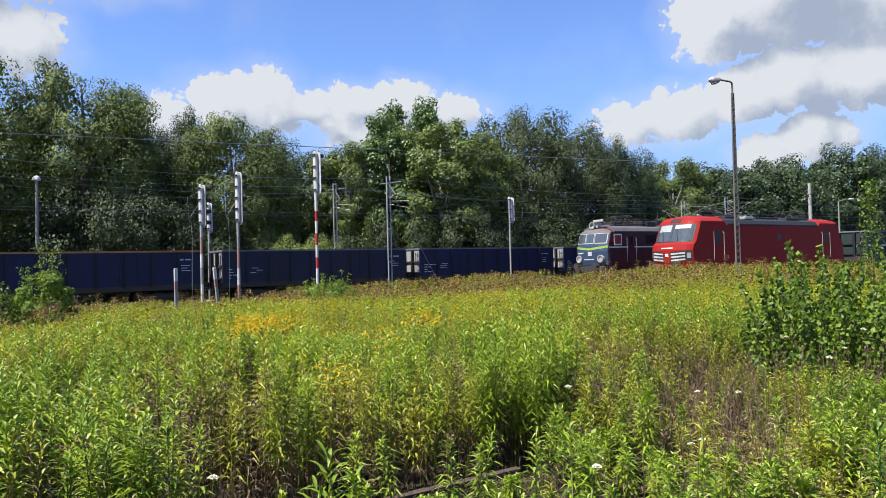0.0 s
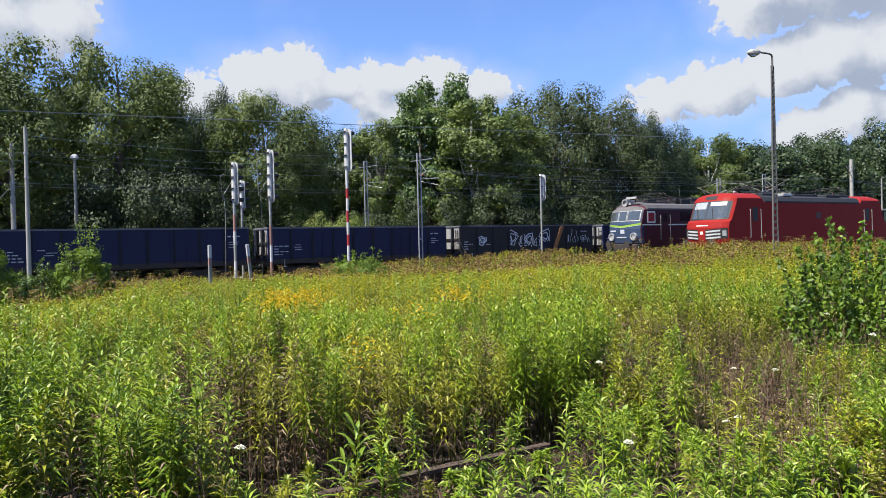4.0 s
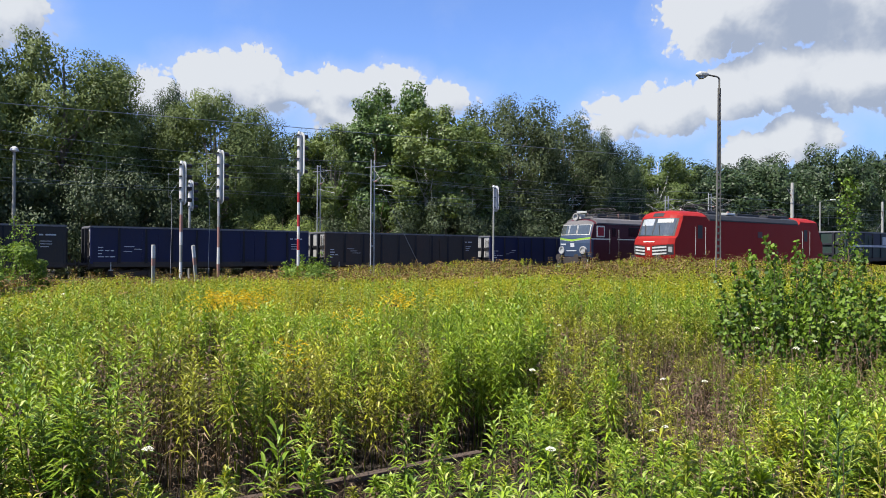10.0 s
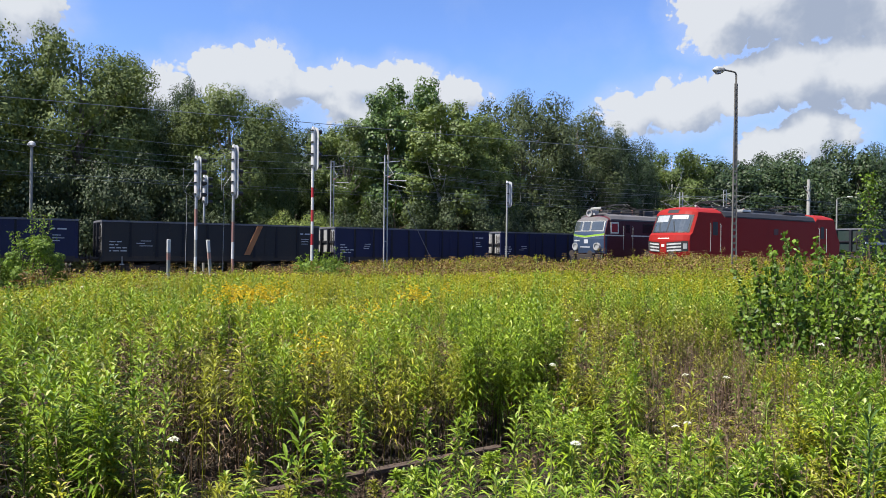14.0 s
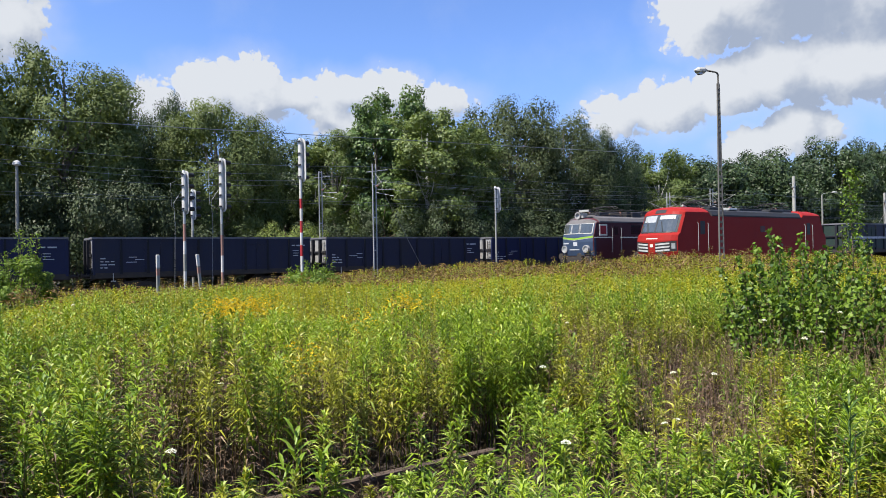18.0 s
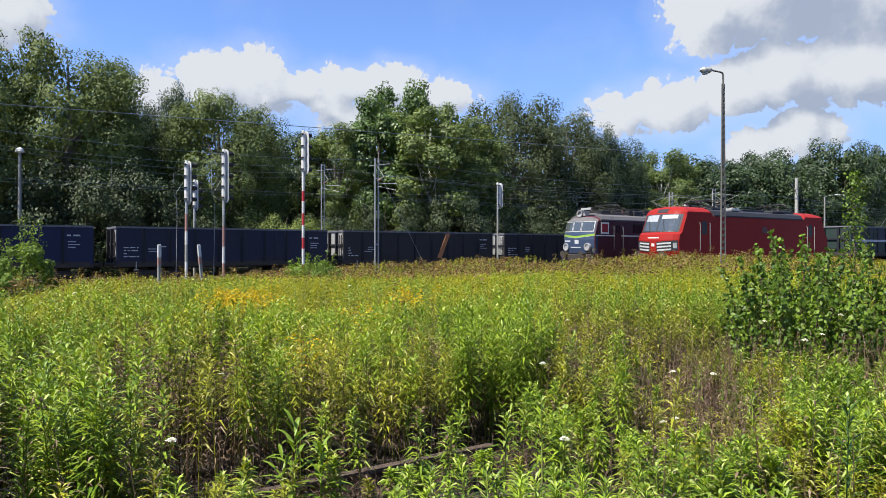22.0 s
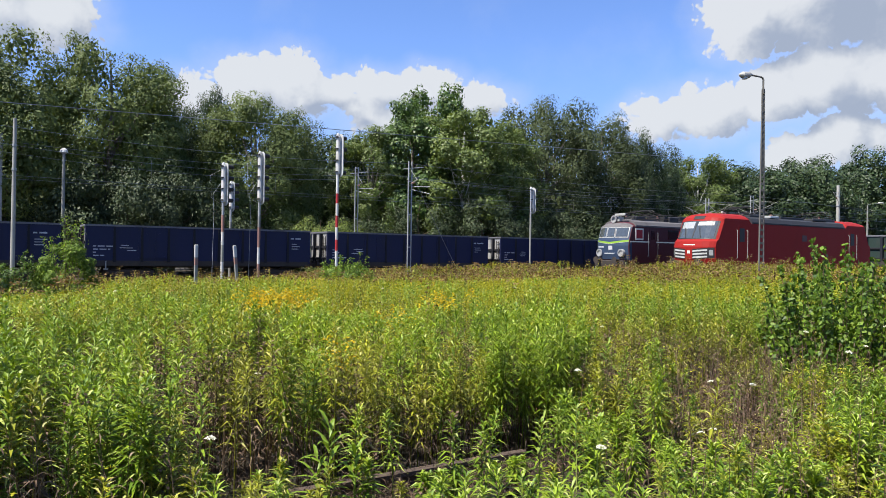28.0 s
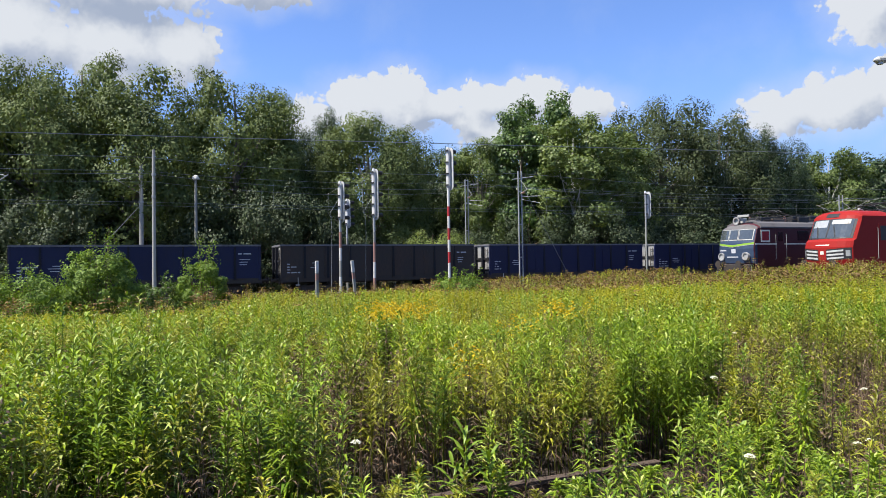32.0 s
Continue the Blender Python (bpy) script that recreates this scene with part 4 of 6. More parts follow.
    for sy in (-1, 1):
        y = sy * 1.5

        def side(x0, x1, z0, z1, d=0.012):
            return (x0, x1, min(y, y + sy * d), max(y, y + sy * d), z0, z1)

        part("cream_line", box(side(0.45, length - 0.45, 2.28, 2.36)), M_CREAM, top)
        part("nose_side", box(side(0.42, 0.62, 1.0, 2.28)), M_EUBLUE, top)
        fr = part("window_frame", box(side(0.95, 1.75, 2.45, 3.25, 0.02)), M_CREAM, top, "pale window frame")
        part("pane", box(side(1.05, 1.65, 2.55, 3.15, 0.03)), M_POSTRED, fr, "window with a red curtain")
        d = part("cab_door", box(side(2.35, 3.05, 1.05, 3.3, 0.018), bevel=0.004), M_MAROON, top)
        part("door_window", box(side(2.5, 2.9, 2.5, 3.1, 0.026)), M_GLASSD, d)
        for x in (2.22, 3.18):
            part("handrail", tube([(x, y, 1.3), (x, y + sy * 0.07, 1.35), (x, y + sy * 0.07, 2.95), (x, y, 3.0)], 0.016, 6), M_STEEL, top)
        for x in (4.3, 6.0, 7.7, 9.4):
            part("side_window", box(side(x, x + 1.1, 2.55, 3.2, 0.016)), M_GLASSD, top)
        for x in (11.2, 12.3):
            part("vent", box(side(x, x + 0.8, 2.5, 3.25, 0.012), *[side(x + 0.04, x + 0.76, 2.54 + 0.09 * k, 2.57 + 0.09 * k, 0.03) for k in range(8)]), M_MAROON, top)
        part("gutter", box(side(0.9, length - 0.9, 3.36, 3.42, 0.05)), M_EUROOF, top)
    part("roof_skin", prism_x([(-1.515, 3.36), (-1.515, 3.46), (-1.36, 3.70), (-1.0, 3.82), (-0.4, 3.885), (0.4, 3.885), (1.0, 3.82), (1.36, 3.70), (1.515, 3.46), (1.515, 3.36)], 1.0, length - 1.0), M_EUROOF, top, "dusty grey roof skin")
    part("roof_walk", box((1.6, length - 1.6, -0.55, 0.55, 3.84, 3.96), bevel=0.02), M_EUROOF, top)
    for x0, x1, y0, y1, z1 in ((4.6, 6.2, -0.9, 0.7, 4.22), (6.8, 7.6, -0.5, 0.5, 4.3), (8.2, 10.0, -0.9, 0.8, 4.2), (10.6, 11.2, -0.3, 0.9, 4.28)):
        part("roof_box", box((x0, x1, y0, y1, 3.8, z1), bevel=0.03), M_BLACK, top)
    pantograph(top, 3.3, 4.15)
    pantograph(top, length - 3.0, 4.15)
    insulators(top, [(2.2, 0.5), (4.3, -0.5), (6.5, 0.4), (7.9, -0.3), (10.3, 0.3), (11.6, -0.5)], 3.94)
    for k, (x0, y0, x1, y1, z1) in enumerate(((2.0, -0.6, 2.9, 0.5, 4.15), (5.0, -1.05, 5.9, -0.7, 4.18), (9.2, -1.0, 10.4, -0.6, 4.2), (11.3, -0.8, 12.2, 0.6, 4.12))):
        part("resistor_box", box((x0, x1, y0, y1, 3.75, z1), bevel=0.03), M_BLACK, top)
    for k, (pts) in enumerate((((1.6, -0.5, 3.95), (2.2, -0.4, 4.35), (4.5, -0.3, 4.3), (6.5, 0.2, 4.42)), ((6.5, 0.2, 4.42), (8.5, 0.3, 4.36), (10.8, -0.2, 4.4), (12.5, 0.0, 4.25)), ((4.0, 0.8, 3.9), (4.2, 0.9, 4.3), (9.5, 0.9, 4.28), (9.8, 0.8, 3.9)))):
        part("roof_cable", tube(pts, 0.028, 6), M_UNDER, top)
    part("roof_pipe", tube([(1.9, -0.9, 3.92), (5.0, -0.9, 4.02), (9.0, -0.9, 4.0), (13.0, -0.9, 3.9)], 0.035, 6), M_UNDER, top)
    for x in (3.6, length - 3.6):
        loco_bogie(top, x)
    part("underbox", box((6.0, 9.2, -1.25, 1.25, 0.3, 0.9), bevel=0.04), M_UNDER, top)


red_loco()
blue_loco()


# ---- signals, masts, lamps, wires ----
def foot(x, y, sink=0.35):
    return float(ground_z(x, y)) - sink


def signal(label, x, y, top_z, head_z, stripes, mats, screen=0.20, cable=False, turn=20, out=0.0, girth=0.072):
    """A colour-light signal seen from behind: banded post, tall white screen, hoods on the far face, ladder and cables."""
    z0 = foot(x, y)
    s = thing("railway_signal", label, "signal", pose(x, y, z0, 0, 0, turn), "railway signals")
    h, hz = top_z - z0, head_z - z0
    part("post", tube([(0, 0, 0), (0, 0, h - 0.1)], girth, 12), M_GALV, s)
    for k, (a, b, m) in enumerate(stripes):
        part("stripe", tube([(0, 0, a - z0), (0, 0, b - z0)], girth + 0.007, 12, cap=True), mats[m], s, "red band" if m == 1 else "white band" if m == 0 else "faded rusty band")
    w, n = screen, 16
    edge = [(w * math.cos(math.pi * k / n), h - w + w * math.sin(math.pi * k / n)) for k in range(n + 1)] + [(-w * math.cos(math.pi * k / n), hz + w - w * math.sin(math.pi * k / n)) for k in range(n + 1)]
    bm = bmesh.new()
    va = [bm.verts.new((out + 0.12, yy, zz)) for yy, zz in edge]
    vb = [bm.verts.new((out + 0.16, yy, zz)) for yy, zz in edge]
    bm.faces.new(va)
    bm.faces.new(vb[::-1])
    for i in range(len(va)):
        j = (i + 1) % len(va)
        bm.faces.new((va[i], vb[i], vb[j], va[j]))
    part("screen", bm, M_SCREEN, s, "tall rounded white signal screen")
    part("case", box((out - 0.08, out + 0.12, -0.13, 0.13, hz + 0.15, h - 0.12), bevel=0.05), M_SCREEN, s, "white lamp case")
    count = max(3, int((h - hz) / 0.5))
    for k in range(count):
        z = hz + 0.3 + (h - hz - 0.5) * k / max(1, count - 1)
        part("hood", disc(out + 0.16, 0, z, 0.11, 0.42, "x", 14, 0.095), M_BLACK, s, "black lamp hood")
        part("bracket", box((min(-0.04, out - 0.15), out - 0.06, -0.11, 0.11, z - 0.03, z + 0.03)), M_BLACK, s)
    if cable:
        part("cable", tube([(-0.1, 0.1, hz + 1.2), (-0.42, 0.3, hz + 0.6), (-0.36, 0.28, hz - 0.5), (-0.42, 0.3, 0.9), (-0.35, 0.25, 0.0)], 0.010, 5), M_GALV, s, "loose grey cable")
        part("cable", tube([(-0.1, 0.1, h - 0.4), (-0.55, 0.35, h - 0.7), (-0.5, 0.33, hz + 0.4), (-0.1, 0.1, hz + 0.1)], 0.010, 5), M_GALV, s, "loose grey cable")
    part("cap", tube([(0, 0, h - 0.12), (0, 0, h + 0.02)], [0.1, 0.06], 10), M_WHITE, s)
    part("base_box", box((-0.18, 0.22, -0.2, 0.2, 0.0, 0.75), bevel=0.03), M_CONC, s)
    return s


PM = {0: M_WHITE, 1: M_POSTRED, 2: M_POSTRUST, 3: M_CONCD}
signal("tall signal on a red and white banded post, seen from behind", 15.8, 36.0, 8.27, 5.85, [(0.1, 0.9, 1), (0.9, 1.79, 0), (1.79, 2.4, 1), (2.4, 3.08, 0), (3.08, 3.73, 1), (3.73, 4.4, 0), (4.4, 4.95, 1), (4.95, 6.0, 0)], PM, 0.29)
signal("white signal on a faded rust and white post, seen from behind", 12.0, 37.8, 7.15, 4.25, [(0.1, 1.0, 2), (1.0, 1.9, 0), (1.9, 3.0, 2), (3.0, 3.6, 3)], PM, 0.24, True)
signal("white signal on a faded grey and white post, seen from behind", 10.1, 38.0, 6.4, 4.1, [(0.1, 1.1, 0), (1.1, 2.0, 3), (2.0, 2.7, 0), (2.7, 3.6, 2)], PM, 0.22, True)
signal("small white signal standing behind the moving train", 13.0, 47.0, 6.3, 4.3, [(0.1, 3.6, 3)], PM, 0.2)
signal("short white signal on a thin grey post near the locomotive", 31.2, 38.0, 6.42, 4.6, [(0.1, 4.4, 3)], PM, 0.22, False, 20, 0.17, 0.055)


def stub_post(x, y, top, lean, label):
    z0 = foot(x, y)
    p = thing("marker_post", label, "post", pose(x, y, z0, 0, lean, 0), "marker posts")
    h = top - z0
    part("shaft", box((-0.07, 0.07, -0.07, 0.07, 0, h), bevel=0.02), M_CONCD, p)
    part("painted_band", box((-0.075, 0.075, -0.075, 0.075, h - 0.6, h - 0.02), bevel=0.02), M_SCREEN, p, "white painted top")
    part("painted_band", box((-0.074, 0.074, -0.074, 0.074, h - 0.95, h - 0.62), bevel=0.02), M_POSTRUST, p, "faded rusty band")


stub_post(7.6, 33.0, 1.97, 0, "short upright concrete marker post with white top")
stub_post(10.0, 34.5, 1.99, -5, "short leaning concrete marker post with white top")


def twin_mast(label, x, y, top, way=-1, reach=0.0, guy=0.0, group="catenary masts", gap=0.12):
    """A catenary mast of two channel sections laced together, with a bracket towards the far track."""
    z0 = foot(x, y)
    m = thing("catenary_mast", label, "mast", pose(x, y, z0), group)
    h = top - z0
    for s in (-gap, gap):
        part("channel", box((s - 0.032, s + 0.032, -0.05, 0.05, 0, h), bevel=0.008), M_GALV, m, "galvanised steel channel")
    for k in range(int(h / 2.2) + 1):
        z = min(h - 0.12, 0.7 + 2.2 * k)
        part("lacing", box((0.032 - gap, gap - 0.032, -0.045, 0.045, z, z + 0.08)), M_GALV, m)
    part("footing", box((-0.35, 0.35, -0.35, 0.35, 0, 0.45), bevel=0.04), M_CONC, m)
    if way:
        part("cross_arm", tube([(-0.5, 0.1, h - 0.55), (1.1, 0.12, h - 0.3)], 0.03, 6), M_GALV, m)
        br = part("bracket", tube([(0, 0.1 * way, h - 1.5), (0, 1.0 * way, h - 1.3)], 0.03, 6, tube([(0, 0.1 * way, h - 0.6), (0, 0.95 * way, h - 1.32)], 0.02, 6)), M_CONCD, m, "steel cantilever bracket")
        part("insulator", tube([(0, 0.3 * way, h - 1.49), (0, 0.55 * way, h - 1.46)], 0.06, 8), M_POSTRUST, br)
        part("registration_arm", tube([(0.1, 0.1 * way, h - 1.9), (0.8, 1.2 * way, h - 2.2)], 0.02, 6, tube([(0.1, 0.1 * way, h - 1.7), (0.8, 1.3 * way, h - 1.75)], 0.02, 6)), M_GALV, m)
    for s in ((-1, 1) if reach else ()):
        part("cantilever", tube([(0, 0.1 * s, h - 1.9), (0.1, reach * s, h - 0.75)], 0.022, 6, tube([(0, 0.1 * s, h - 0.5), (0.1, reach * 0.95 * s, h - 0.8)], 0.016, 6)), M_CONCD, m, "slanting steel cantilever")
        part("steady_arm", tube([(0.1, reach * 0.8 * s, h - 1.0), (0.2, reach * 0.45 * s, h - 2.1), (0.2, reach * 1.05 * s, h - 2.15)], 0.014, 6), M_CONCD, m)
    if guy:
        part("guy_wire", tube([(0.1, 0, h - 0.8), (guy, 0.1, 0.3)], 0.016, 5), M_WIRE, m, "slanting steel guy wire")
    return m


def concrete_mast(label, x, y, top, r=0.16, arm=0.0, guy=0.0, group="catenary masts"):
    z0 = foot(x, y)
    m = thing("catenary_mast", label, "mast", pose(x, y, z0), group)
    h = top - z0
    part("shaft", tube([(0, 0, 0), (0, 0, h)], [r, r * 0.72], 14), M_CONC, m)
    part("clamp", disc(0, 0, h - 1.4, r * 0.95, 0.12, "z", 14, r * 0.7), M_GALV, m)
    part("clamp", disc(0, 0, h - 2.6, r * 0.98, 0.12, "z", 14, r * 0.7), M_GALV, m)
    if arm:
        br = part("bracket", tube([(0, 0, h - 2.0), (arm, -1.6, h - 1.2)], 0.035, 6, tube([(0, 0, h - 0.8), (arm * 0.9, -1.5, h - 1.25)], 0.022, 6)), M_GALV, m, "slanting steel bracket")
        part("insulator", tube([(arm * 0.3, -0.5, h - 1.75), (arm * 0.45, -0.75, h - 1.62)], 0.06, 8), M_POSTRUST, br)
    if guy:
        part("guy_wire", tube([(0, 0, h * 0.72), (guy, 0.2, 0.3)], 0.022, 5), M_WIRE, m, "slanting steel guy wire")
    return m


twin_mast("tall galvanised lattice catenary mast before the train", 23.25, 41.0, 7.86, -1, 0.0, 4.6)
twin_mast("galvanised lattice catenary mast standing behind the train", 23.85, 50.6, 8.45)
twin_mast("distant galvanised catenary mast above the red locomotive", 61.2, 46.3, 7.75, -1, 2.7, gap=0.24)
twin_mast("distant galvanised catenary mast above the red locomotive", 68.7, 46.3, 8.4, -1, 2.9, gap=0.24)
concrete_mast("tall pale concrete catenary mast beside the bushes", 0.6, 41.0, 8.14, 0.115, 0.0, 0.0)
concrete_mast("pale concrete mast with slanting guy wire", 0.0, 51.4, 8.75, 0.17, -1.6, -5.6)
concrete_mast("weathered concrete mast braced by guy wires", -9.0, 51.6, 8.8, 0.17, 1.5, 4.6)
concrete_mast("distant thick concrete mast among the trees", 88.0, 47.5, 10.9, 0.26, -4.0, 6.0)
concrete_mast("distant concrete mast with a slanting stay", 112.0, 47.0, 9.6, 0.2, -4.0, -9.0)
concrete_mast("distant short concrete mast beyond the parked wagons", 137.0, 47.0, 8.1, 0.2, -3.0, -7.0)
concrete_mast("distant short concrete mast beyond the parked wagons", 154.0, 47.0, 8.6, 0.2, 0, 0)


def plain_lamp(label, x, y, top, style):
    z0 = foot(x, y)
    p = thing("street_lamp", label, "lamp post", pose(x, y, z0), "yard lamps")
    h = top - z0
    part("post", tube([(0, 0, 0), (0, 0, h - 0.15)], [0.13, 0.085], 12), M_CONCD, p)
    if style == "ball":
        part("shade", tube([(0, 0, h - 0.2), (0, 0, h - 0.12), (0, 0, h + 0.05), (0, 0, h + 0.16)], [0.1, 0.26, 0.2, 0.05], 16), M_WHITE, p, "white dome lamp")
    else:
        part("arm", tube([(0, 0, h - 0.15), (-0.1, -0.2, h), (0.9, -0.9, h + 0.15)], 0.035, 6), M_GALV, p)
        part("shade", box((0.7, 1.5, -1.3, -0.9, h + 0.1, h + 0.26), bevel=0.05), M_WHITE, p, "pale lamp head")


plain_lamp("plain grey lamp post with white dome behind the train", 3.45, 51.0, 7.95, "ball")
plain_lamp("small distant lamp post with a pale head", 94.0, 47.0, 8.8, "arm")
plain_lamp("small distant lamp post with a pale head", 146.0, 49.0, 9.4, "arm")


def yard_lamp(x, y, top):
    """A tall post of two concrete legs joined by rungs, with a bent steel arm and a lamp head."""
    z0 = foot(x, y)
    p = thing("yard_lamp", "tall slotted concrete lamp post with a curved arm", "lamp post", pose(x, y, z0, 0, 0, -14), "yard lamps")
    h = top - z0
    n = 30
    solid = h * 0.56
    for s in (-1, 1):
        part("leg", tube([(s * 0.13, 0, 0), (s * 0.055, 0, h - 0.5)], [0.04, 0.03], 8), M_POST, p, "slender concrete leg")
    for k in range(n):
        z = 0.3 + (h - 1.2) * k / (n - 1)
        wd = 0.13 - 0.075 * z / (h - 0.5)
        part("rung", box((-wd, wd, -0.03, 0.03, z - 0.05, z + 0.05)), M_POST, p)
    part("web", box((-0.06, 0.06, -0.02, 0.02, solid, h - 0.6)), M_POST, p)
    part("arm", tube([(0.0, 0, h - 0.75), (0.0, 0, h - 0.12), (-0.05, 0, h - 0.03), (-0.15, 0, h), (-0.75, 0, h + 0.04)], 0.04, 8), M_POST, p, "bent steel arm")
    head = part("lamp_head", tube([(-0.62, 0, h + 0.05), (-0.8, 0, h + 0.02), (-1.1, 0, h - 0.01), (-1.3, 0, h - 0.02)], [0.05, 0.14, 0.15, 0.04], 12), M_STEEL, p, "grey lamp head")
    part("lens", disc(-1.0, 0, h - 0.17, 0.12, 0.06, "z", 14), M_LENS, head)


yard_lamp(28.0, 18.4, 9.6)


def wire(label, pts, r, sag):
    """A hanging wire with its sag between supports."""
    out = []
    for a, b in zip(pts, pts[1:]):
        n = 10
        for k in range(n):
            f = k / n
            p = Vector(a).lerp(Vector(b), f)
            p.z -= 4 * sag * f * (1 - f)
            out.append(p)
    out.append(Vector(pts[-1]))
    ob = new("overhead_wire", mesh_of("overhead_wire", tube(out, r, 4), M_WIRE))
    tagged(ob, label, "wire", "overhead wires")
    return ob


def wires():
    spans = [-180, -120, -60, 0.3, 23.3, 61, 110, 160, 230, 300]
    for y, contact, carrier in ((EU_Y, 5.55, 6.75), (TRAIN_Y, 5.55, 7.2), (48.6, 5.75, 7.3)):
        xs = spans if y > 40 else [23.25, 61, 110, 160, 230, 300]
        # the siding's wires end on the mast before the train
        side = [41.0 if y < 40 and k == 0 else y for k in range(len(xs))]
        wire("taut copper contact wire above the track", [(x, v, contact) for x, v in zip(xs, side)], 0.010, 0.05)
        wire("sagging carrier wire above the contact wire", [(x, v, carrier) for x, v in zip(xs, side)], 0.011, 0.55)
        if y < 40:
            continue
        drops = thing("wire_droppers", "thin vertical dropper wires between the overhead wires", "wire", Matrix.Identity(4), "overhead wires", "stuff")
        bm = bmesh.new()
        for x in np.arange(-60, 120, 7.5):
            tube([(x, y, contact), (x, y, carrier - 0.3)], 0.005, 3, bm, False)
        part("dropper", bm, M_WIRE, drops)
    wire("high feeder wire slung along the masts", [(x, 41.2, 7.75) for x in spans], 0.013, 0.4)
    wire("high feeder wire slung along the masts", [(x, 51.4, 8.3) for x in spans], 0.013, 0.35)
    wire("black feeder cable rising over the trees", [(-120, 48, 7.0), (-60, 48, 8.2), (0, 48, 10.1), (23, 48, 10.8), (61, 48, 12.0)], 0.028, 0.0)


wires()


# ---- trees and bushes ----
def unit(v):
    return v / (np.linalg.norm(v, axis=-1, keepdims=True) + 1e-9)


def leaf_array(rng, centre, normal, length, width, droop=0.0):
    """Diamond leaves, folded along the midrib: corners and faces."""
    n = len(centre)
    t = unit(np.cross(normal, rng.normal(size=(n, 3))))
    t[:, 2] -= droop
    t = unit(t)
    b = unit(np.cross(normal, t))
    ln = (length * rng.uniform(0.65, 1.3, n))[:, None]
    wd = (width * rng.uniform(0.65, 1.3, n))[:, None]
    nn = unit(np.cross(t, b))
    v = np.stack([centre - t * ln * 0.5, centre + b * wd * 0.5 - nn * wd * 0.15, centre + t * ln * 0.5 - nn * ln * 0.12, centre - b * wd * 0.5 - nn * wd * 0.15], 1).reshape(-1, 3)
    f = np.arange(4 * n).reshape(n, 4)
    return v, f


def crown_mesh(name, seed, height, radius, base, lobes, count, length, width, material, droop=0.2, core=0.32):
    """A crown of many leaves on lobes of uneven size, with gaps; returns the mesh and the lobes' centres."""
    rng = np.random.default_rng(seed)
    span = height - base
    k = np.arange(lobes)
    up = np.clip(1 - 1.72 * (k + 0.5) / lobes, -0.72, 0.97)
    az = 2.4 * k + rng.normal(0, 0.25, lobes)
    flat = np.sqrt(1 - up ** 2) ** 0.65
    lr = radius * rng.uniform(0.30, 0.44, lobes)
    out = rng.uniform(0.82, 1.04, lobes)
    c = np.stack([(radius - lr * 0.8) * out * flat * np.cos(az), (radius - lr * 0.8) * out * flat * np.sin(az), base + span * 0.45 + up * out * np.where(up > 0, span * 0.55 - lr * 0.75, span * 0.42)], 1)
    mid = np.array([0, 0, base + span * 0.42])
    share = lr ** 2 / np.sum(lr ** 2)
    pts, nrm = [], []
    for k in range(lobes):
        m = int(count * share[k])
        sub = 12
        sd = unit(rng.normal(size=(sub, 3)) + 0.5 * unit(c[k] - mid))
        sc = c[k] + sd * lr[k] * rng.uniform(0.45, 0.78, (sub, 1)) * np.array([1, 1, 0.9])
        which = rng.integers(0, sub, m)
        d = unit(rng.normal(size=(m, 3)) + 0.25 * sd[which] + 0.45 * unit(c[k] - mid))
        r = lr[k] * 0.40 * rng.uniform(0.25, 1.0, m) ** 0.45
        pts.append(sc[which] + d * r[:, None])
        nrm.append(unit(d * 1.2 + 0.5 * unit(c[k] - mid) + rng.normal(size=(m, 3)) * 0.24 + np.array([0, 0, 0.25])))
    fill = int(count * 0.05)
    d = unit(rng.normal(size=(fill, 3)))
    pts.append(mid + d * (rng.uniform(0.1, 0.72, fill) ** 0.6)[:, None] * np.array([radius * 0.8, radius * 0.8, span * 0.48]))
    nrm.append(unit(d + rng.normal(size=(fill, 3)) * 0.4))
    pts, nrm = np.concatenate(pts), np.concatenate(nrm)
    v, f = leaf_array(rng, pts, nrm, length, width, droop)
    if not core:
        return np_mesh(name, v, f, material), c
    # inner foliage in larger sprays closes the crown
    inner, cn = [], []
    for k in range(lobes):
        m = int(count * core * share[k])
        d = unit(rng.normal(size=(m, 3)))
        inner.append(c[k] + d * (lr[k] * 0.70 * rng.uniform(0.2, 1.0, m) ** 0.5)[:, None])
        cn.append(unit(d + rng.normal(size=(m, 3)) * 0.3))
    inner, cn = np.concatenate(inner), np.concatenate(cn)
    v2, f2 = leaf_array(rng, inner, cn, length * 1.6, length * 1.1, droop)
    return np_mesh(name, np.concatenate([v, v2]), np.concatenate([f, f2 + len(v)]), material), c


def trunk_mesh(seed, height, base, centres, material, r0):
    """A tapered, slightly bent trunk with limbs running out to the lobes."""
    rng = random.Random(seed)
    bend = [(rng.uniform(-0.25, 0.25), rng.uniform(-0.25, 0.25)) for _ in range(5)]
    pts = [(bend[k][0] * k * 0.35, bend[k][1] * k * 0.35, (height * 0.9) * k / 4) for k in range(5)]
    bm = tube(pts, [r0 * 1.25, r0 * 0.9, r0 * 0.7, r0 * 0.45, r0 * 0.12], 9)
    for c in centres:
        z = max(base * 0.5, c[2] * rng.uniform(0.55, 0.75))
        f = z / (height * 0.9) * 4
        i = min(3, int(f))
        p = Vector(pts[i]).lerp(Vector(pts[i + 1]), f - i)
        q = Vector(c)
        mid = p.lerp(q, 0.55) + Vector((0, 0, -0.12 * (q - p).length))
        tube([p, mid, q], [r0 * 0.32, r0 * 0.2, r0 * 0.05], 5, bm, False)
    return mesh_of("trunk", bm, material)


TREE_KITS = {}


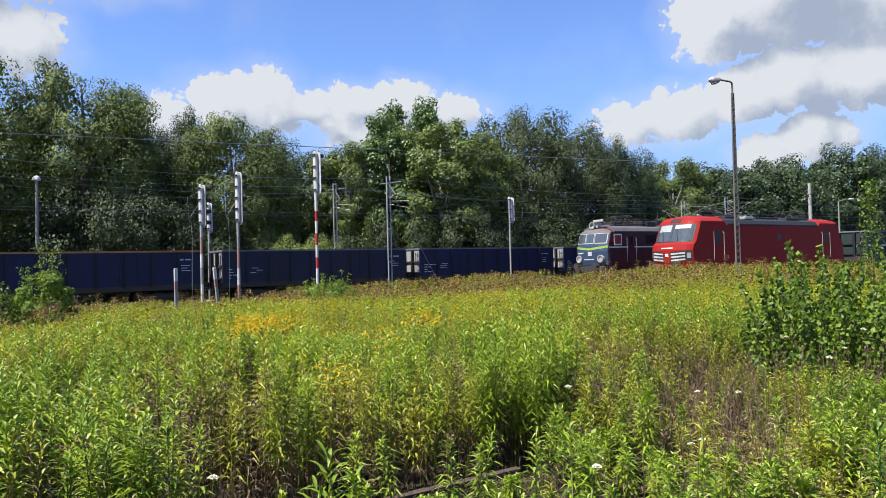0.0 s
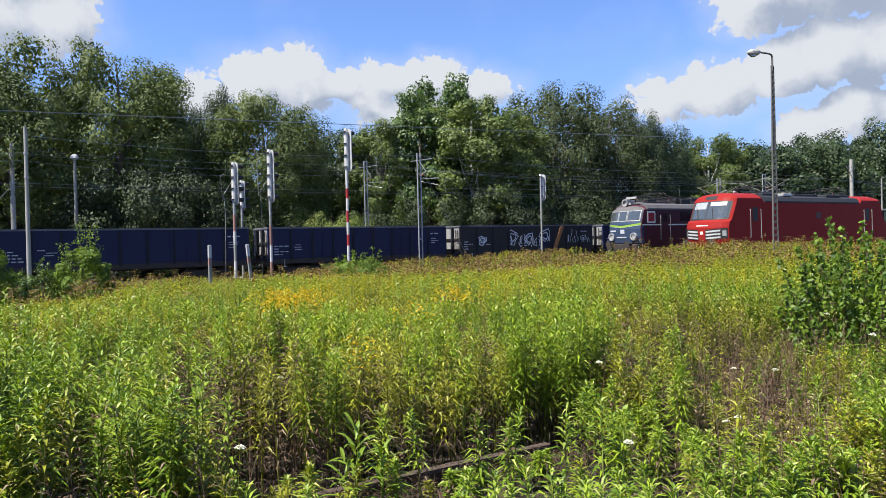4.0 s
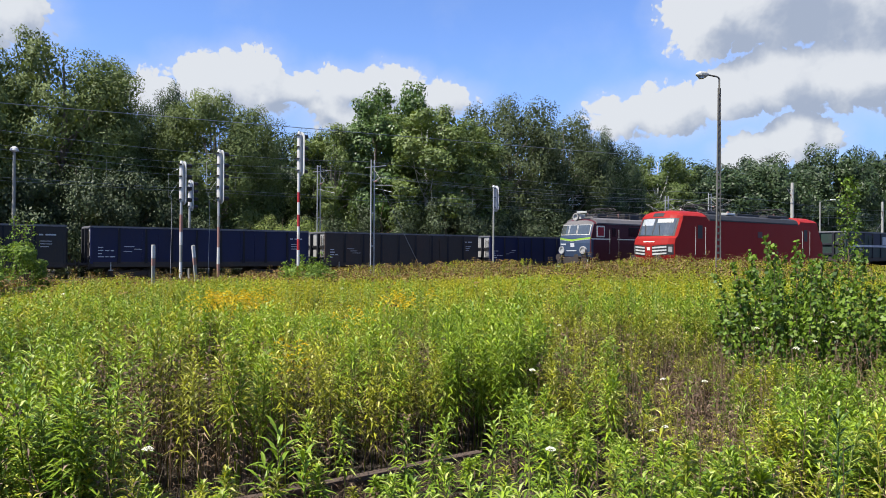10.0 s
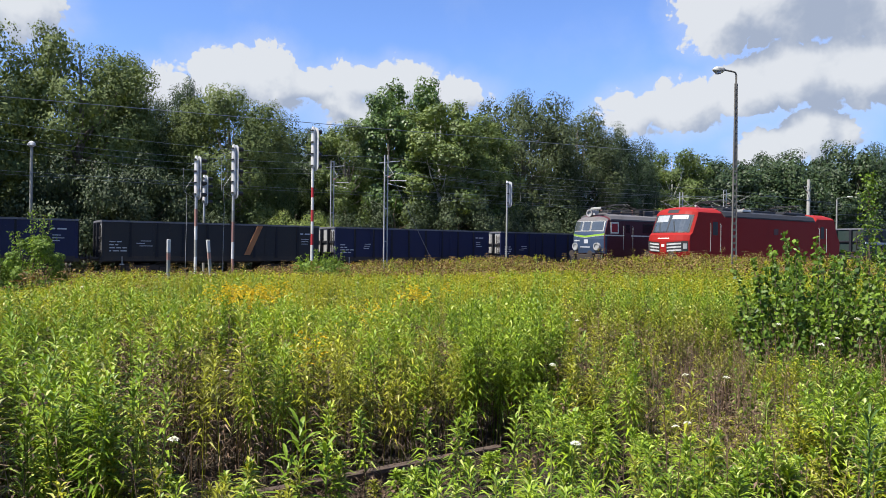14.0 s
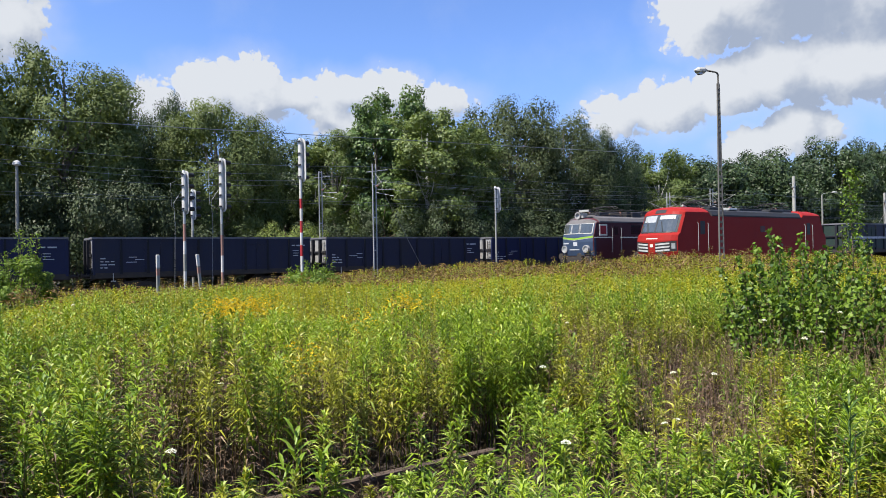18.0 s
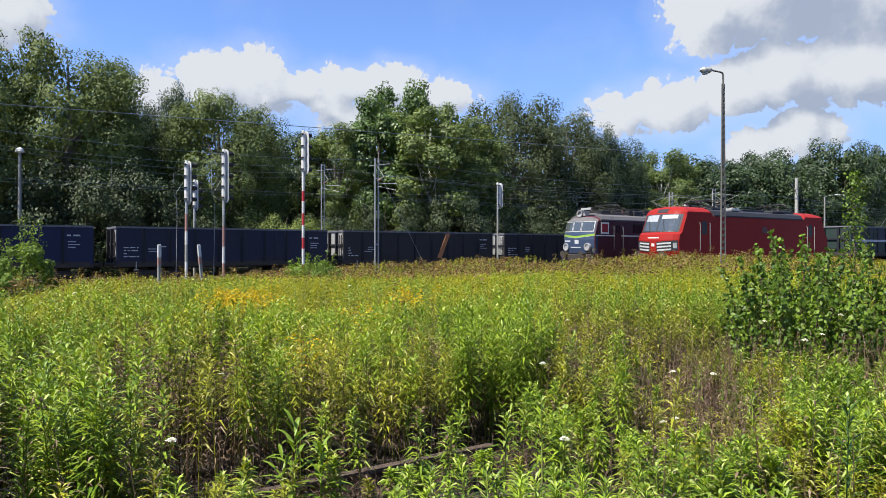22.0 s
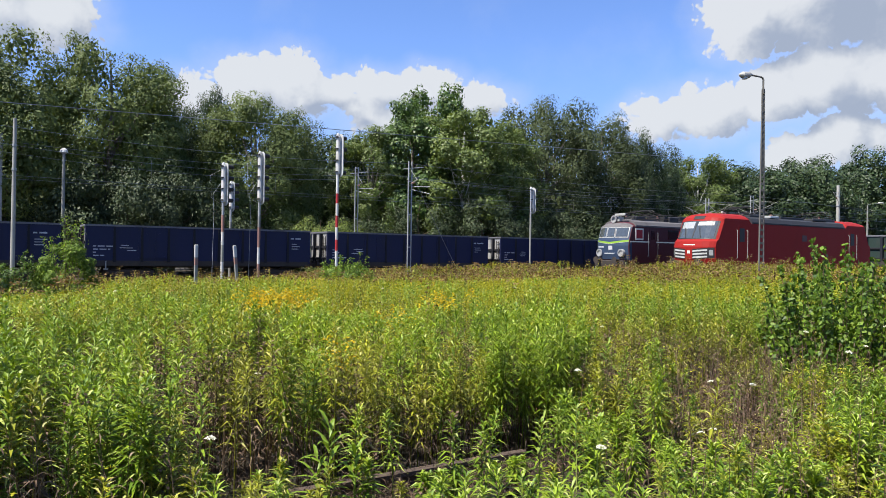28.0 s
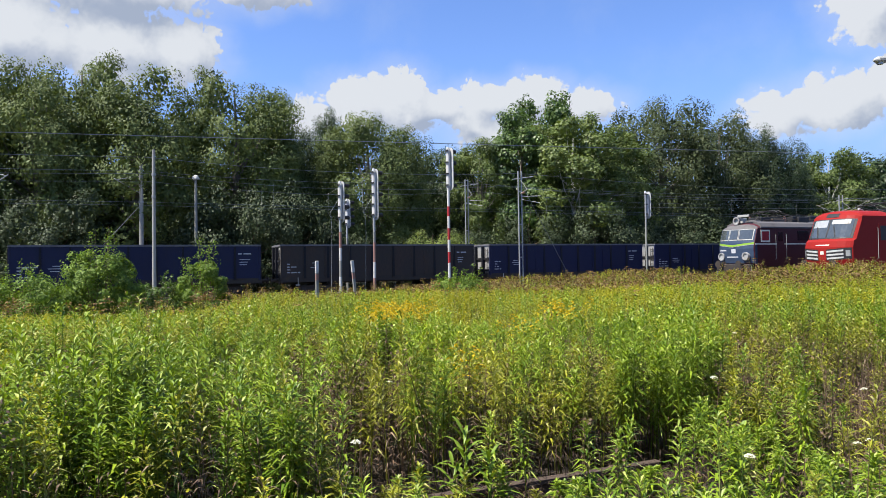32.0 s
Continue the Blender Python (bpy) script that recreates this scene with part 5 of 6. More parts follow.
def tree_kit(kind, var):
    key = (kind, var)
    if key not in TREE_KITS:
        s = {"willow": 10, "poplar": 40, "oak": 70, "birch": 90, "shrub": 120, "pale": 150, "far": 180, "dome": 210, "maple": 240, "sallow": 270}[kind] + var
        spec = {
            "willow": (16.0, 6.2, 1.2, 32, 33000, 0.20, 0.098, L_WILLOW, 0.45, M_BARK, 0.34),
            "poplar": (16.0, 4.6, 2.0, 26, 28000, 0.165, 0.10, L_POPLAR, 0.15, M_BARK, 0.26),
            "oak": (14.0, 5.6, 2.2, 26, 27000, 0.165, 0.105, L_OAK, 0.1, M_BARK, 0.3),
            "far": (14.0, 5.6, 0.3, 20, 7500, 0.42, 0.27, L_OAK, 0.1, M_BARK, 0.3),
            "dome": (13.0, 6.3, 0.6, 26, 22000, 0.26, 0.17, L_OAK, 0.1, M_BARK, 0.3),
            "sallow": (16.0, 6.2, 1.2, 34, 30000, 0.19, 0.095, L_SALLOW, 0.4, M_BARK, 0.34),
            "maple": (16.0, 4.6, 2.0, 30, 17000, 0.26, 0.175, L_MAPLE, 0.1, M_BARK, 0.26),
            "birch": (13.0, 3.8, 1.0, 24, 19000, 0.175, 0.10, L_POPLAR, 0.5, M_BIRCH, 0.17),
            "shrub": (5.5, 3.6, 0.1, 14, 13000, 0.115, 0.058, L_SHRUB, 0.2, M_TWIG, 0.1),
            "pale": (5.0, 3.4, 0.1, 12, 11000, 0.11, 0.062, L_PALE, 0.1, M_TWIG, 0.1),
        }[kind]
        h, r, base, lobes, count, ln, wd, mat, droop, bark, r0 = spec
        crown, c = crown_mesh("crown", s, h, r, base, lobes, count, ln, wd, mat, droop)
        co = np.empty(len(crown.vertices) * 3, dtype=np.float32)
        crown.vertices.foreach_get("co", co)
        TREE_KITS[key] = (crown, trunk_mesh(s, h, base, c, bark, r0), float(np.percentile(co[2::3], 99.3)))
    return TREE_KITS[key]


TREE_LABELS = {"willow": "tall grey-green willow with a broad rounded crown", "poplar": "tall fresh green poplar with an uneven crown", "maple": "tall green broadleaf tree with an open leafy top", "sallow": "tall dark grey-green willow with a domed crown", "oak": "dark green broadleaf tree in dense leaf", "birch": "slender light green birch with pale trunk", "shrub": "dense dark shrub at the foot of the trees", "far": "dark green tree in the second row of the wood", "dome": "dark green distant tree with a dense rounded crown", "pale": "pale yellow-green bush behind the railway line"}


def plant_tree(kind, var, x, y, height, spread=1.0, turn=0.0):
    crown, trunk, h = tree_kit(kind, var)
    s = height / h
    low = kind in ("shrub", "pale")
    z = float(ground_z(x, y)) - 0.1
    t = thing("shrub" if low else "tree", TREE_LABELS[kind], "shrub" if low else "tree", Matrix.LocRotScale((x, y, z), Euler((0, 0, turn)), (s * spread, s * spread, s)), "shrubs along the wood" if low else "trees along the line")
    part("branchwork" if low else "trunk", trunk, None, t)
    part("crown", crown, None, t)
    return t


def wood():
    rng = random.Random(5)
    # bearing and top height in degrees as seen from the meadow, kind, distance of its row, spread
    big = [(-17, 14.5, "willow", 58, 1.0), (-11.5, 14.2, "willow", 60, 1.0), (-6.8, 13.7, "willow", 57, 0.75), (-4.0, 15.0, "willow", 61, 0.84), (-0.3, 13.9, "willow", 57, 0.86), (6.8, 14.2, "willow", 58, 0.84), (9.2, 12.3, "willow", 60, 0.56),
           (11.2, 10.2, "oak", 66, 0.8), (13.9, 12.0, "oak", 64, 0.45), (17.3, 11.7, "willow", 58, 0.82), (19.8, 10.9, "willow", 60, 0.5), (23.2, 9.6, "oak", 66, 0.9), (26.3, 9.7, "poplar", 60, 0.9), (29.7, 12.1, "maple", 59, 0.8),
           (31.7, 13.2, "maple", 62, 0.85), (33.8, 11.4, "birch", 56, 1.1), (36.2, 10.2, "birch", 57, 1.1), (37.4, 10.0, "sallow", 63, 0.7), (40.6, 12.1, "sallow", 61, 0.95), (44.8, 10.5, "sallow", 61, 0.9), (47.4, 9.4, "oak", 60, 0.6), (49.0, 8.4, "oak", 62, 0.6),
           (50.8, 6.6, "oak", 68, 0.9), (52.3, 7.5, "birch", 62, 1.0), (55.0, 6.8, "oak", 62, 0.9), (57.3, 6.4, "poplar", 64, 1.0), (59.6, 7.2, "oak", 62, 0.8), (62.0, 6.6, "oak", 66, 0.9), (64.0, 7.5, "oak", 62, 0.85), (66.2, 6.6, "oak", 66, 0.7), (67.6, 7.2, "oak", 64, 0.7), (69.5, 6.2, "oak", 64, 0.75), (71.5, 6.3, "oak", 64, 0.8), (73.5, 6.0, "oak", 64, 0.8), (75.5, 5.8, "oak", 66, 0.8)]
    for a, e, kind, y, spread in big:
        kind = "dome" if a > 50 and kind != "birch" else kind
        x = y * math.tan(radians(a))
        top = 1.75 + math.hypot(x, y) * math.tan(radians(e))
        plant_tree(kind, rng.randrange(2), x, y, (top - float(ground_z(x, y))) * 1.0, (spread * 16.0 / max(top, 12) if top > 16 else spread) * (1.2 if a > 50 else 1.12), rng.uniform(0, 6.28))
    # a second, lower row closes the gaps between the trunks
    for k in range(48):
        x = -34 + 6.5 * k + rng.uniform(-1.5, 1.5)
        plant_tree("far", rng.randrange(2), x, rng.uniform(67, 72), rng.uniform(11.0, 12.5) if x < 66 else rng.uniform(8.5, 10.0), 1.1 if x < 66 else 1.25, rng.uniform(0, 6.28))
    for k in range(37):
        x = -36 + 9.0 * k + rng.uniform(-2, 2)
        plant_tree("far", rng.randrange(2), x, rng.uniform(77, 82), rng.uniform(9.5, 11.0), 1.35, rng.uniform(0, 6.28))
    for k in range(22):
        x = -26 + 8.6 * k + rng.uniform(-2, 2)
        plant_tree("shrub", rng.randrange(3), x, rng.uniform(53.5, 56.5), rng.uniform(4.5, 7.5), rng.uniform(0.85, 1.1), rng.uniform(0, 6.28))
    for a, h in ((-5.8, 7.5), (7.5, 8.2), (11.0, 8.0), (14.5, 5.5), (35.5, 7.5)):
        y = 53.0
        plant_tree("shrub", 1, y * math.tan(radians(a)), y, h, 0.85, a)
    for a, h, y in ((22.2, 4.9, 52.6), (24.6, 4.3, 52.4), (52.3, 7.0, 53.5)):
        plant_tree("pale", 0, y * math.tan(radians(a)), y, h, 0.9, a)


wood()


def meadow_bush(label, x, y, height, radius, count, length, width, material, seed, spikes=3):
    """A bush of thin stems with leaves along upright shoots."""
    z = float(ground_z(x, y)) - 0.03
    b = thing("bush", label, "bush", pose(x, y, z), "bushes in the meadow")
    crown, c = crown_mesh("leaves", seed, height * 0.92, radius, 0.05, 24 if radius > 1.2 else 13, count, length, width, material, 0.1, 0.0)
    rng = np.random.default_rng(seed)
    part("leaves", crown, None, b)
    bm = bmesh.new()
    for q in c:
        tube([(q[0] * 0.12, q[1] * 0.12, 0), (q[0] * 0.6, q[1] * 0.6, q[2] * 0.6), tuple(q)], [0.02, 0.014, 0.005], 5, bm, False)
    shoots = []
    for k in range(spikes):
        a, r = rng.uniform(0, 6.28), radius * rng.uniform(0.1, 0.75)
        x1, y1, z1 = r * math.cos(a), r * math.sin(a), height * rng.uniform(0.86, 1.15)
        tube([(x1 * 0.5, y1 * 0.5, height * 0.3), (x1, y1, z1)], [0.01, 0.003], 5, bm, False)
        shoots.append((x1, y1, z1))
    part("branchwork", bm, M_TWIG, b)
    pts = np.concatenate([np.stack([np.full(70, sx), np.full(70, sy), rng.uniform(height * 0.45, sz, 70)], 1) + rng.normal(0, 0.05 * height * 0.5, (70, 3)) * np.array([1, 1, 0.3]) for sx, sy, sz in shoots])
    v, f = leaf_array(rng, pts, unit(rng.normal(size=pts.shape) + np.array([0, 0, 0.4])), length, width, 0.1)
    part("shoot_leaves", np_mesh("shoot_leaves", v, f, material), None, b)
    return b


meadow_bush("rounded bright green bush in the meadow before the train", -1.35, 27.0, 3.25, 1.45, 19000, 0.085, 0.052, L_BUSH, 11, 16)
meadow_bush("low spreading green bush in the meadow before the train", -3.5, 26.5, 2.4, 1.6, 12000, 0.085, 0.052, L_BUSH, 12, 12)
meadow_bush("small dark green bush below the concrete mast", 2.0, 28.0, 3.0, 1.1, 9500, 0.09, 0.052, L_BUSH, 13, 12)
meadow_bush("low leafy bush below the concrete mast", 0.6, 28.5, 2.0, 1.1, 3200, 0.12, 0.05, L_DARKBUSH, 14, 3)
meadow_bush("light green bush at the edge of the bank", 11.9, 26.2, 2.05, 1.5, 6000, 0.12, 0.05, L_BUSH, 15, 16)
def shoot_bush(label, x, y, height, radius, stems, seed, length=0.064, width=0.042):
    """A loose stand of upright shoots, each with short twigs and hanging leaves all the way up, open to the weeds behind."""
    b = thing("bush", label, "bush", pose(x, y, float(ground_z(x, y)) - 0.03), "bushes in the meadow")
    rng = np.random.default_rng(seed)
    pts, nrm = [], []
    bm = bmesh.new()
    for k in range(stems):
        f = math.sqrt((k + 0.5) / stems)
        a = 2.4 * k + rng.normal(0, 0.2)
        foot_r, top_r = radius * 0.55 * f, radius * (0.12 + 0.95 * f) * rng.uniform(0.8, 1.15)
        h = height * (1.06 - 0.45 * f * f) * rng.uniform(0.72, 1.08)
        p0 = np.array([foot_r * math.cos(a), foot_r * math.sin(a), 0.0])
        p2 = np.array([top_r * math.cos(a), top_r * math.sin(a), h])
        p1 = (p0 + p2) / 2 + np.append(rng.normal(0, 0.03, 2), 0.06)
        tube([tuple(p0), tuple(p1), tuple(p2)], [0.009, 0.006, 0.002], 5, bm, False)
        m = int(80 * h)
        s = rng.uniform(0.10, 1.0, m)[:, None]
        on = (1 - s) ** 2 * p0 + 2 * s * (1 - s) * (2 * p1 - (p0 + p2) / 2) + s ** 2 * p2
        la = 2.4 * np.arange(m) + rng.normal(0, 0.4, m)
        reach = rng.uniform(0.02, 0.15, m) * (1.15 - 0.8 * s[:, 0])
        off = np.stack([reach * np.cos(la), reach * np.sin(la), reach * 0.35], 1)
        pts.append(on + off)
        nrm.append(unit(np.stack([np.cos(la), np.sin(la), np.full(m, 0.55)], 1) + rng.normal(size=(m, 3)) * 0.5))
        for i in range(0, m, 6):
            tube([tuple(on[i]), tuple(on[i] + off[i])], [0.003, 0.0015], 3, bm, False)
    part("branchwork", bm, M_TWIG, b)
    pts, nrm = np.concatenate(pts), np.concatenate(nrm)
    v, f = leaf_array(rng, pts, nrm, length, width, 0.35)
    part("leaves", np_mesh("leaves", v, f, L_SPROUT), None, b)
    return b


shoot_bush("fresh green sapling bush standing in tall weeds", 8.15, 4.4, 1.75, 0.95, 84, 16)
shoot_bush("green sapling bush with many upright shoots", 9.25, 4.35, 1.66, 0.85, 72, 17)
shoot_bush("thin leafy sapling bush with leaning branches", 9.75, 4.2, 1.15, 0.45, 14, 19)
shoot_bush("slender leafy shoots behind the sapling bush", 12.0, 6.65, 2.0, 0.6, 18, 18, 0.075, 0.048)


def sapling(x, y, height):
    """A single young birch: thin stem, short twigs, hanging leaves with gaps."""
    z = float(ground_z(x, y))
    s = thing("birch_sapling", "thin young birch with sparse hanging leaves", "sapling", pose(x, y, z))
    rng = np.random.default_rng(77)
    bm = tube([(0, 0, 0), (0.03, 0.02, height * 0.5), (-0.02, 0.04, height)], [0.016, 0.011, 0.003], 6)
    pts, twigs = [], []
    for k in range(34):
        h = height * (0.35 + 0.63 * k / 33)
        a, ln = 2.4 * k, 0.22 * (1 - 0.7 * k / 33) + 0.04
        q = np.array([ln * math.cos(a), ln * math.sin(a), h + ln * 0.5])
        twigs.append(((0, 0, h), tuple(q)))
        for _ in range(30):
            f = rng.uniform(0.25, 1.05)
            pts.append(np.array([q[0] * f, q[1] * f, h + ln * 0.5 * f]) + rng.normal(0, 0.045, 3))
    part("stem", bm, M_TWIG, s)
    for a, q in twigs:
        part("twig", tube([a, q], [0.005, 0.002], 4), M_TWIG, s)
    pts = np.array(pts)
    v, f = leaf_array(rng, pts, unit(rng.normal(size=pts.shape)), 0.058, 0.036, 0.5)
    part("leaves", np_mesh("leaves", v, f, L_SPROUT), None, s)


sapling(13.64, 6.25, 3.15)


# ---- the meadow ----
def patchy(x, y, s, k):
    """Smooth uneven value from 0 to 1 over the ground."""
    a = np.sin(x / s * 1.7 + k * 1.3 + 1.9 * np.sin(y / s * 0.9 + k)) + np.sin(y / s * 1.9 - k * 0.7 + 1.6 * np.sin(x / s * 1.1 + 2 * k)) + 0.6 * np.sin((x + y) / s * 3.1 + k * 2.1)
    return np.clip(0.5 + a / 4.4, 0, 1)


def herbs(rng, x, y, height, leaves, length, width, lean=0.18, stem=0.0035, bare=0.15, tuft=0.0, withered=0.0, fine=False):
    """Upright herbs: a thin three-sided stem and narrow leaves in a spiral, steep at the top and hanging below."""
    n = len(x)
    z = ground_z(x, y)
    base = np.stack([x, y, z], 1)
    la = rng.uniform(0, 2 * np.pi, n)
    ld = np.stack([np.cos(la), np.sin(la), np.zeros(n)], 1) * (np.abs(rng.normal(0, lean, n)) * height)[:, None]
    up = np.array([0, 0, 1.0])

    def along(s):
        return base[:, None] + up * (height[:, None] * s)[..., None] + ld[:, None] * (s ** 2)[..., None]

    # stems
    ss = np.array([0.0, 0.5, 1.0])
    p = along(np.broadcast_to(ss, (n, 3)))
    ang = np.array([0, 2.094, 4.189])
    ring = np.stack([np.cos(ang), np.sin(ang), 0 * ang], 1)
    rr = stem * np.array([1.2, 0.9, 0.35])
    sv = (p[:, :, None] + ring[None, None] * rr[None, :, None, None]).reshape(-1, 3)
    q = []
    for i in range(2):
        for k in range(3):
            q.append([i * 3 + k, i * 3 + (k + 1) % 3, (i + 1) * 3 + (k + 1) % 3, (i + 1) * 3 + k])
    sf = (np.arange(n)[:, None, None] * 9 + np.array(q)[None]).reshape(-1, 4)
    # leaves, arching out and over, shorter at the tip
    s = bare + (1.0 - bare) * (np.arange(leaves)[None] + rng.uniform(0, 1, (n, leaves))) / leaves
    s = s ** (1 - tuft * 0.5)
    a = rng.uniform(0, 6.28, n)[:, None] + 2.4 * np.arange(leaves)[None] + rng.normal(0, 0.2, (n, leaves))
    root = along(s)
    rise = 0.28 + 0.65 * s ** 4 + rng.normal(0, 0.16, (n, leaves))
    d = np.stack([np.cos(a) * np.cos(rise), np.sin(a) * np.cos(rise), np.sin(rise)], -1)
    side = np.stack([-np.sin(a), np.cos(a), np.zeros_like(a)], -1)
    ln = length * (0.6 + 0.6 * np.sin(np.clip(s, 0, 1) * 2.4)) * (1 - 0.45 * np.clip((s - 0.82) / 0.18, 0, 1)) * rng.uniform(0.75, 1.2, (n, leaves)) * (height / np.mean(height))[:, None] ** 0.4
    wd = width * rng.uniform(0.75, 1.25, (n, leaves))
    mid = root + d * (ln * 0.46)[..., None]
    tip = root + d * (ln * 0.96)[..., None] - up * (ln * (0.55 - 0.30 * s))[..., None]
    nrm = np.cross(side, d) * -1.0
    fold = nrm * (wd * 0.20)[..., None]
    if fine:
        lv = np.stack([root, mid + side * (wd * 0.5)[..., None] + fold, tip, mid - side * (wd * 0.5)[..., None] + fold, mid - fold * 0.4], 2).reshape(-1, 3)
        k5 = np.arange(len(lv) // 5)[:, None] * 5
        lf = np.stack([k5 + np.array([[0, 1, 2, 4]]), k5 + np.array([[0, 4, 2, 3]])], 1)
    else:
        lv = np.stack([root, mid + side * (wd * 0.5)[..., None] + fold, tip, mid - side * (wd * 0.5)[..., None] + fold], 2).reshape(-1, 3)
        lf = np.arange(len(lv)).reshape(-1, 1, 4)
    tops = base + up * height[:, None] + ld
    old = (s < withered * rng.uniform(0.7, 1.3, (n, 1))).ravel()
    live, dead = lf[~old].reshape(-1, 4), lf[old][:, 0]
    return np.concatenate([sv, lv]), np.concatenate([sf, live + len(sv)]), tops, (lv[dead.ravel()], np.arange(len(dead) * 4).reshape(-1, 4))


def plumes(rng, tops, spread, count, size, arms=9):
    """Flower heads: small florets along arching branchlets, longest low down, shortest at the tip."""
    n = len(tops)
    each = max(2, count // arms)
    k = np.arange(arms)
    a = rng.uniform(0, 6.28, (n, 1)) + 2.4 * k[None] + rng.normal(0, 0.25, (n, arms))
    low = (k / max(1, arms - 1))[None] * np.ones((n, 1))
    reach = spread * (0.25 + 0.85 * low) * rng.uniform(0.75, 1.2, (n, arms))
    f = (np.arange(each)[None, None] + rng.uniform(0, 1, (n, arms, each))) / each
    r = reach[..., None] * f
    z = 0.05 - spread * 1.5 * low[..., None] + reach[..., None] * (0.75 * f - 0.85 * f ** 2)
    c = tops[:, None, None] + np.stack([r * np.cos(a)[..., None], r * np.sin(a)[..., None], z], -1)
    c = c.reshape(-1, 3)
    nr = unit(rng.normal(size=c.shape) * 0.45 + np.array([0, 0, 1.0]))
    return leaf_array(rng, c, nr, size, size * 0.6)


def heads(rng, tops, spread, count, size):
    """Upright seed heads along the upper stem."""
    n = len(tops)
    c = tops[:, None] + rng.normal(0, 1, (n, count, 3)) * np.array([spread * 0.35, spread * 0.35, 0.0]) - np.array([0, 0, 1.0]) * (rng.uniform(0, 1, (n, count)) * spread * 2.5)[..., None]
    c = c.reshape(-1, 3)
    return leaf_array(rng, c, unit(rng.normal(size=c.shape)), size, size * 0.6)


def corymbs(rng, tops, spread, count, size):
    """Flat-topped dark heads on short branches, in two or three tiers."""
    n = len(tops)
    a, r = rng.uniform(0, 6.28, (n, count)), spread * np.sqrt(rng.uniform(0, 1, (n, count)))
    tier = rng.integers(0, 3, (n, count)) * 0.09
    c = tops[:, None] + np.stack([r * np.cos(a), r * np.sin(a), -tier + rng.normal(0, 0.012, (n, count))], -1)
    c = c.reshape(-1, 3)
    return leaf_array(rng, c, unit(rng.normal(size=c.shape) * 0.45 + np.array([0, 0, 1.0])), size, size * 0.8)


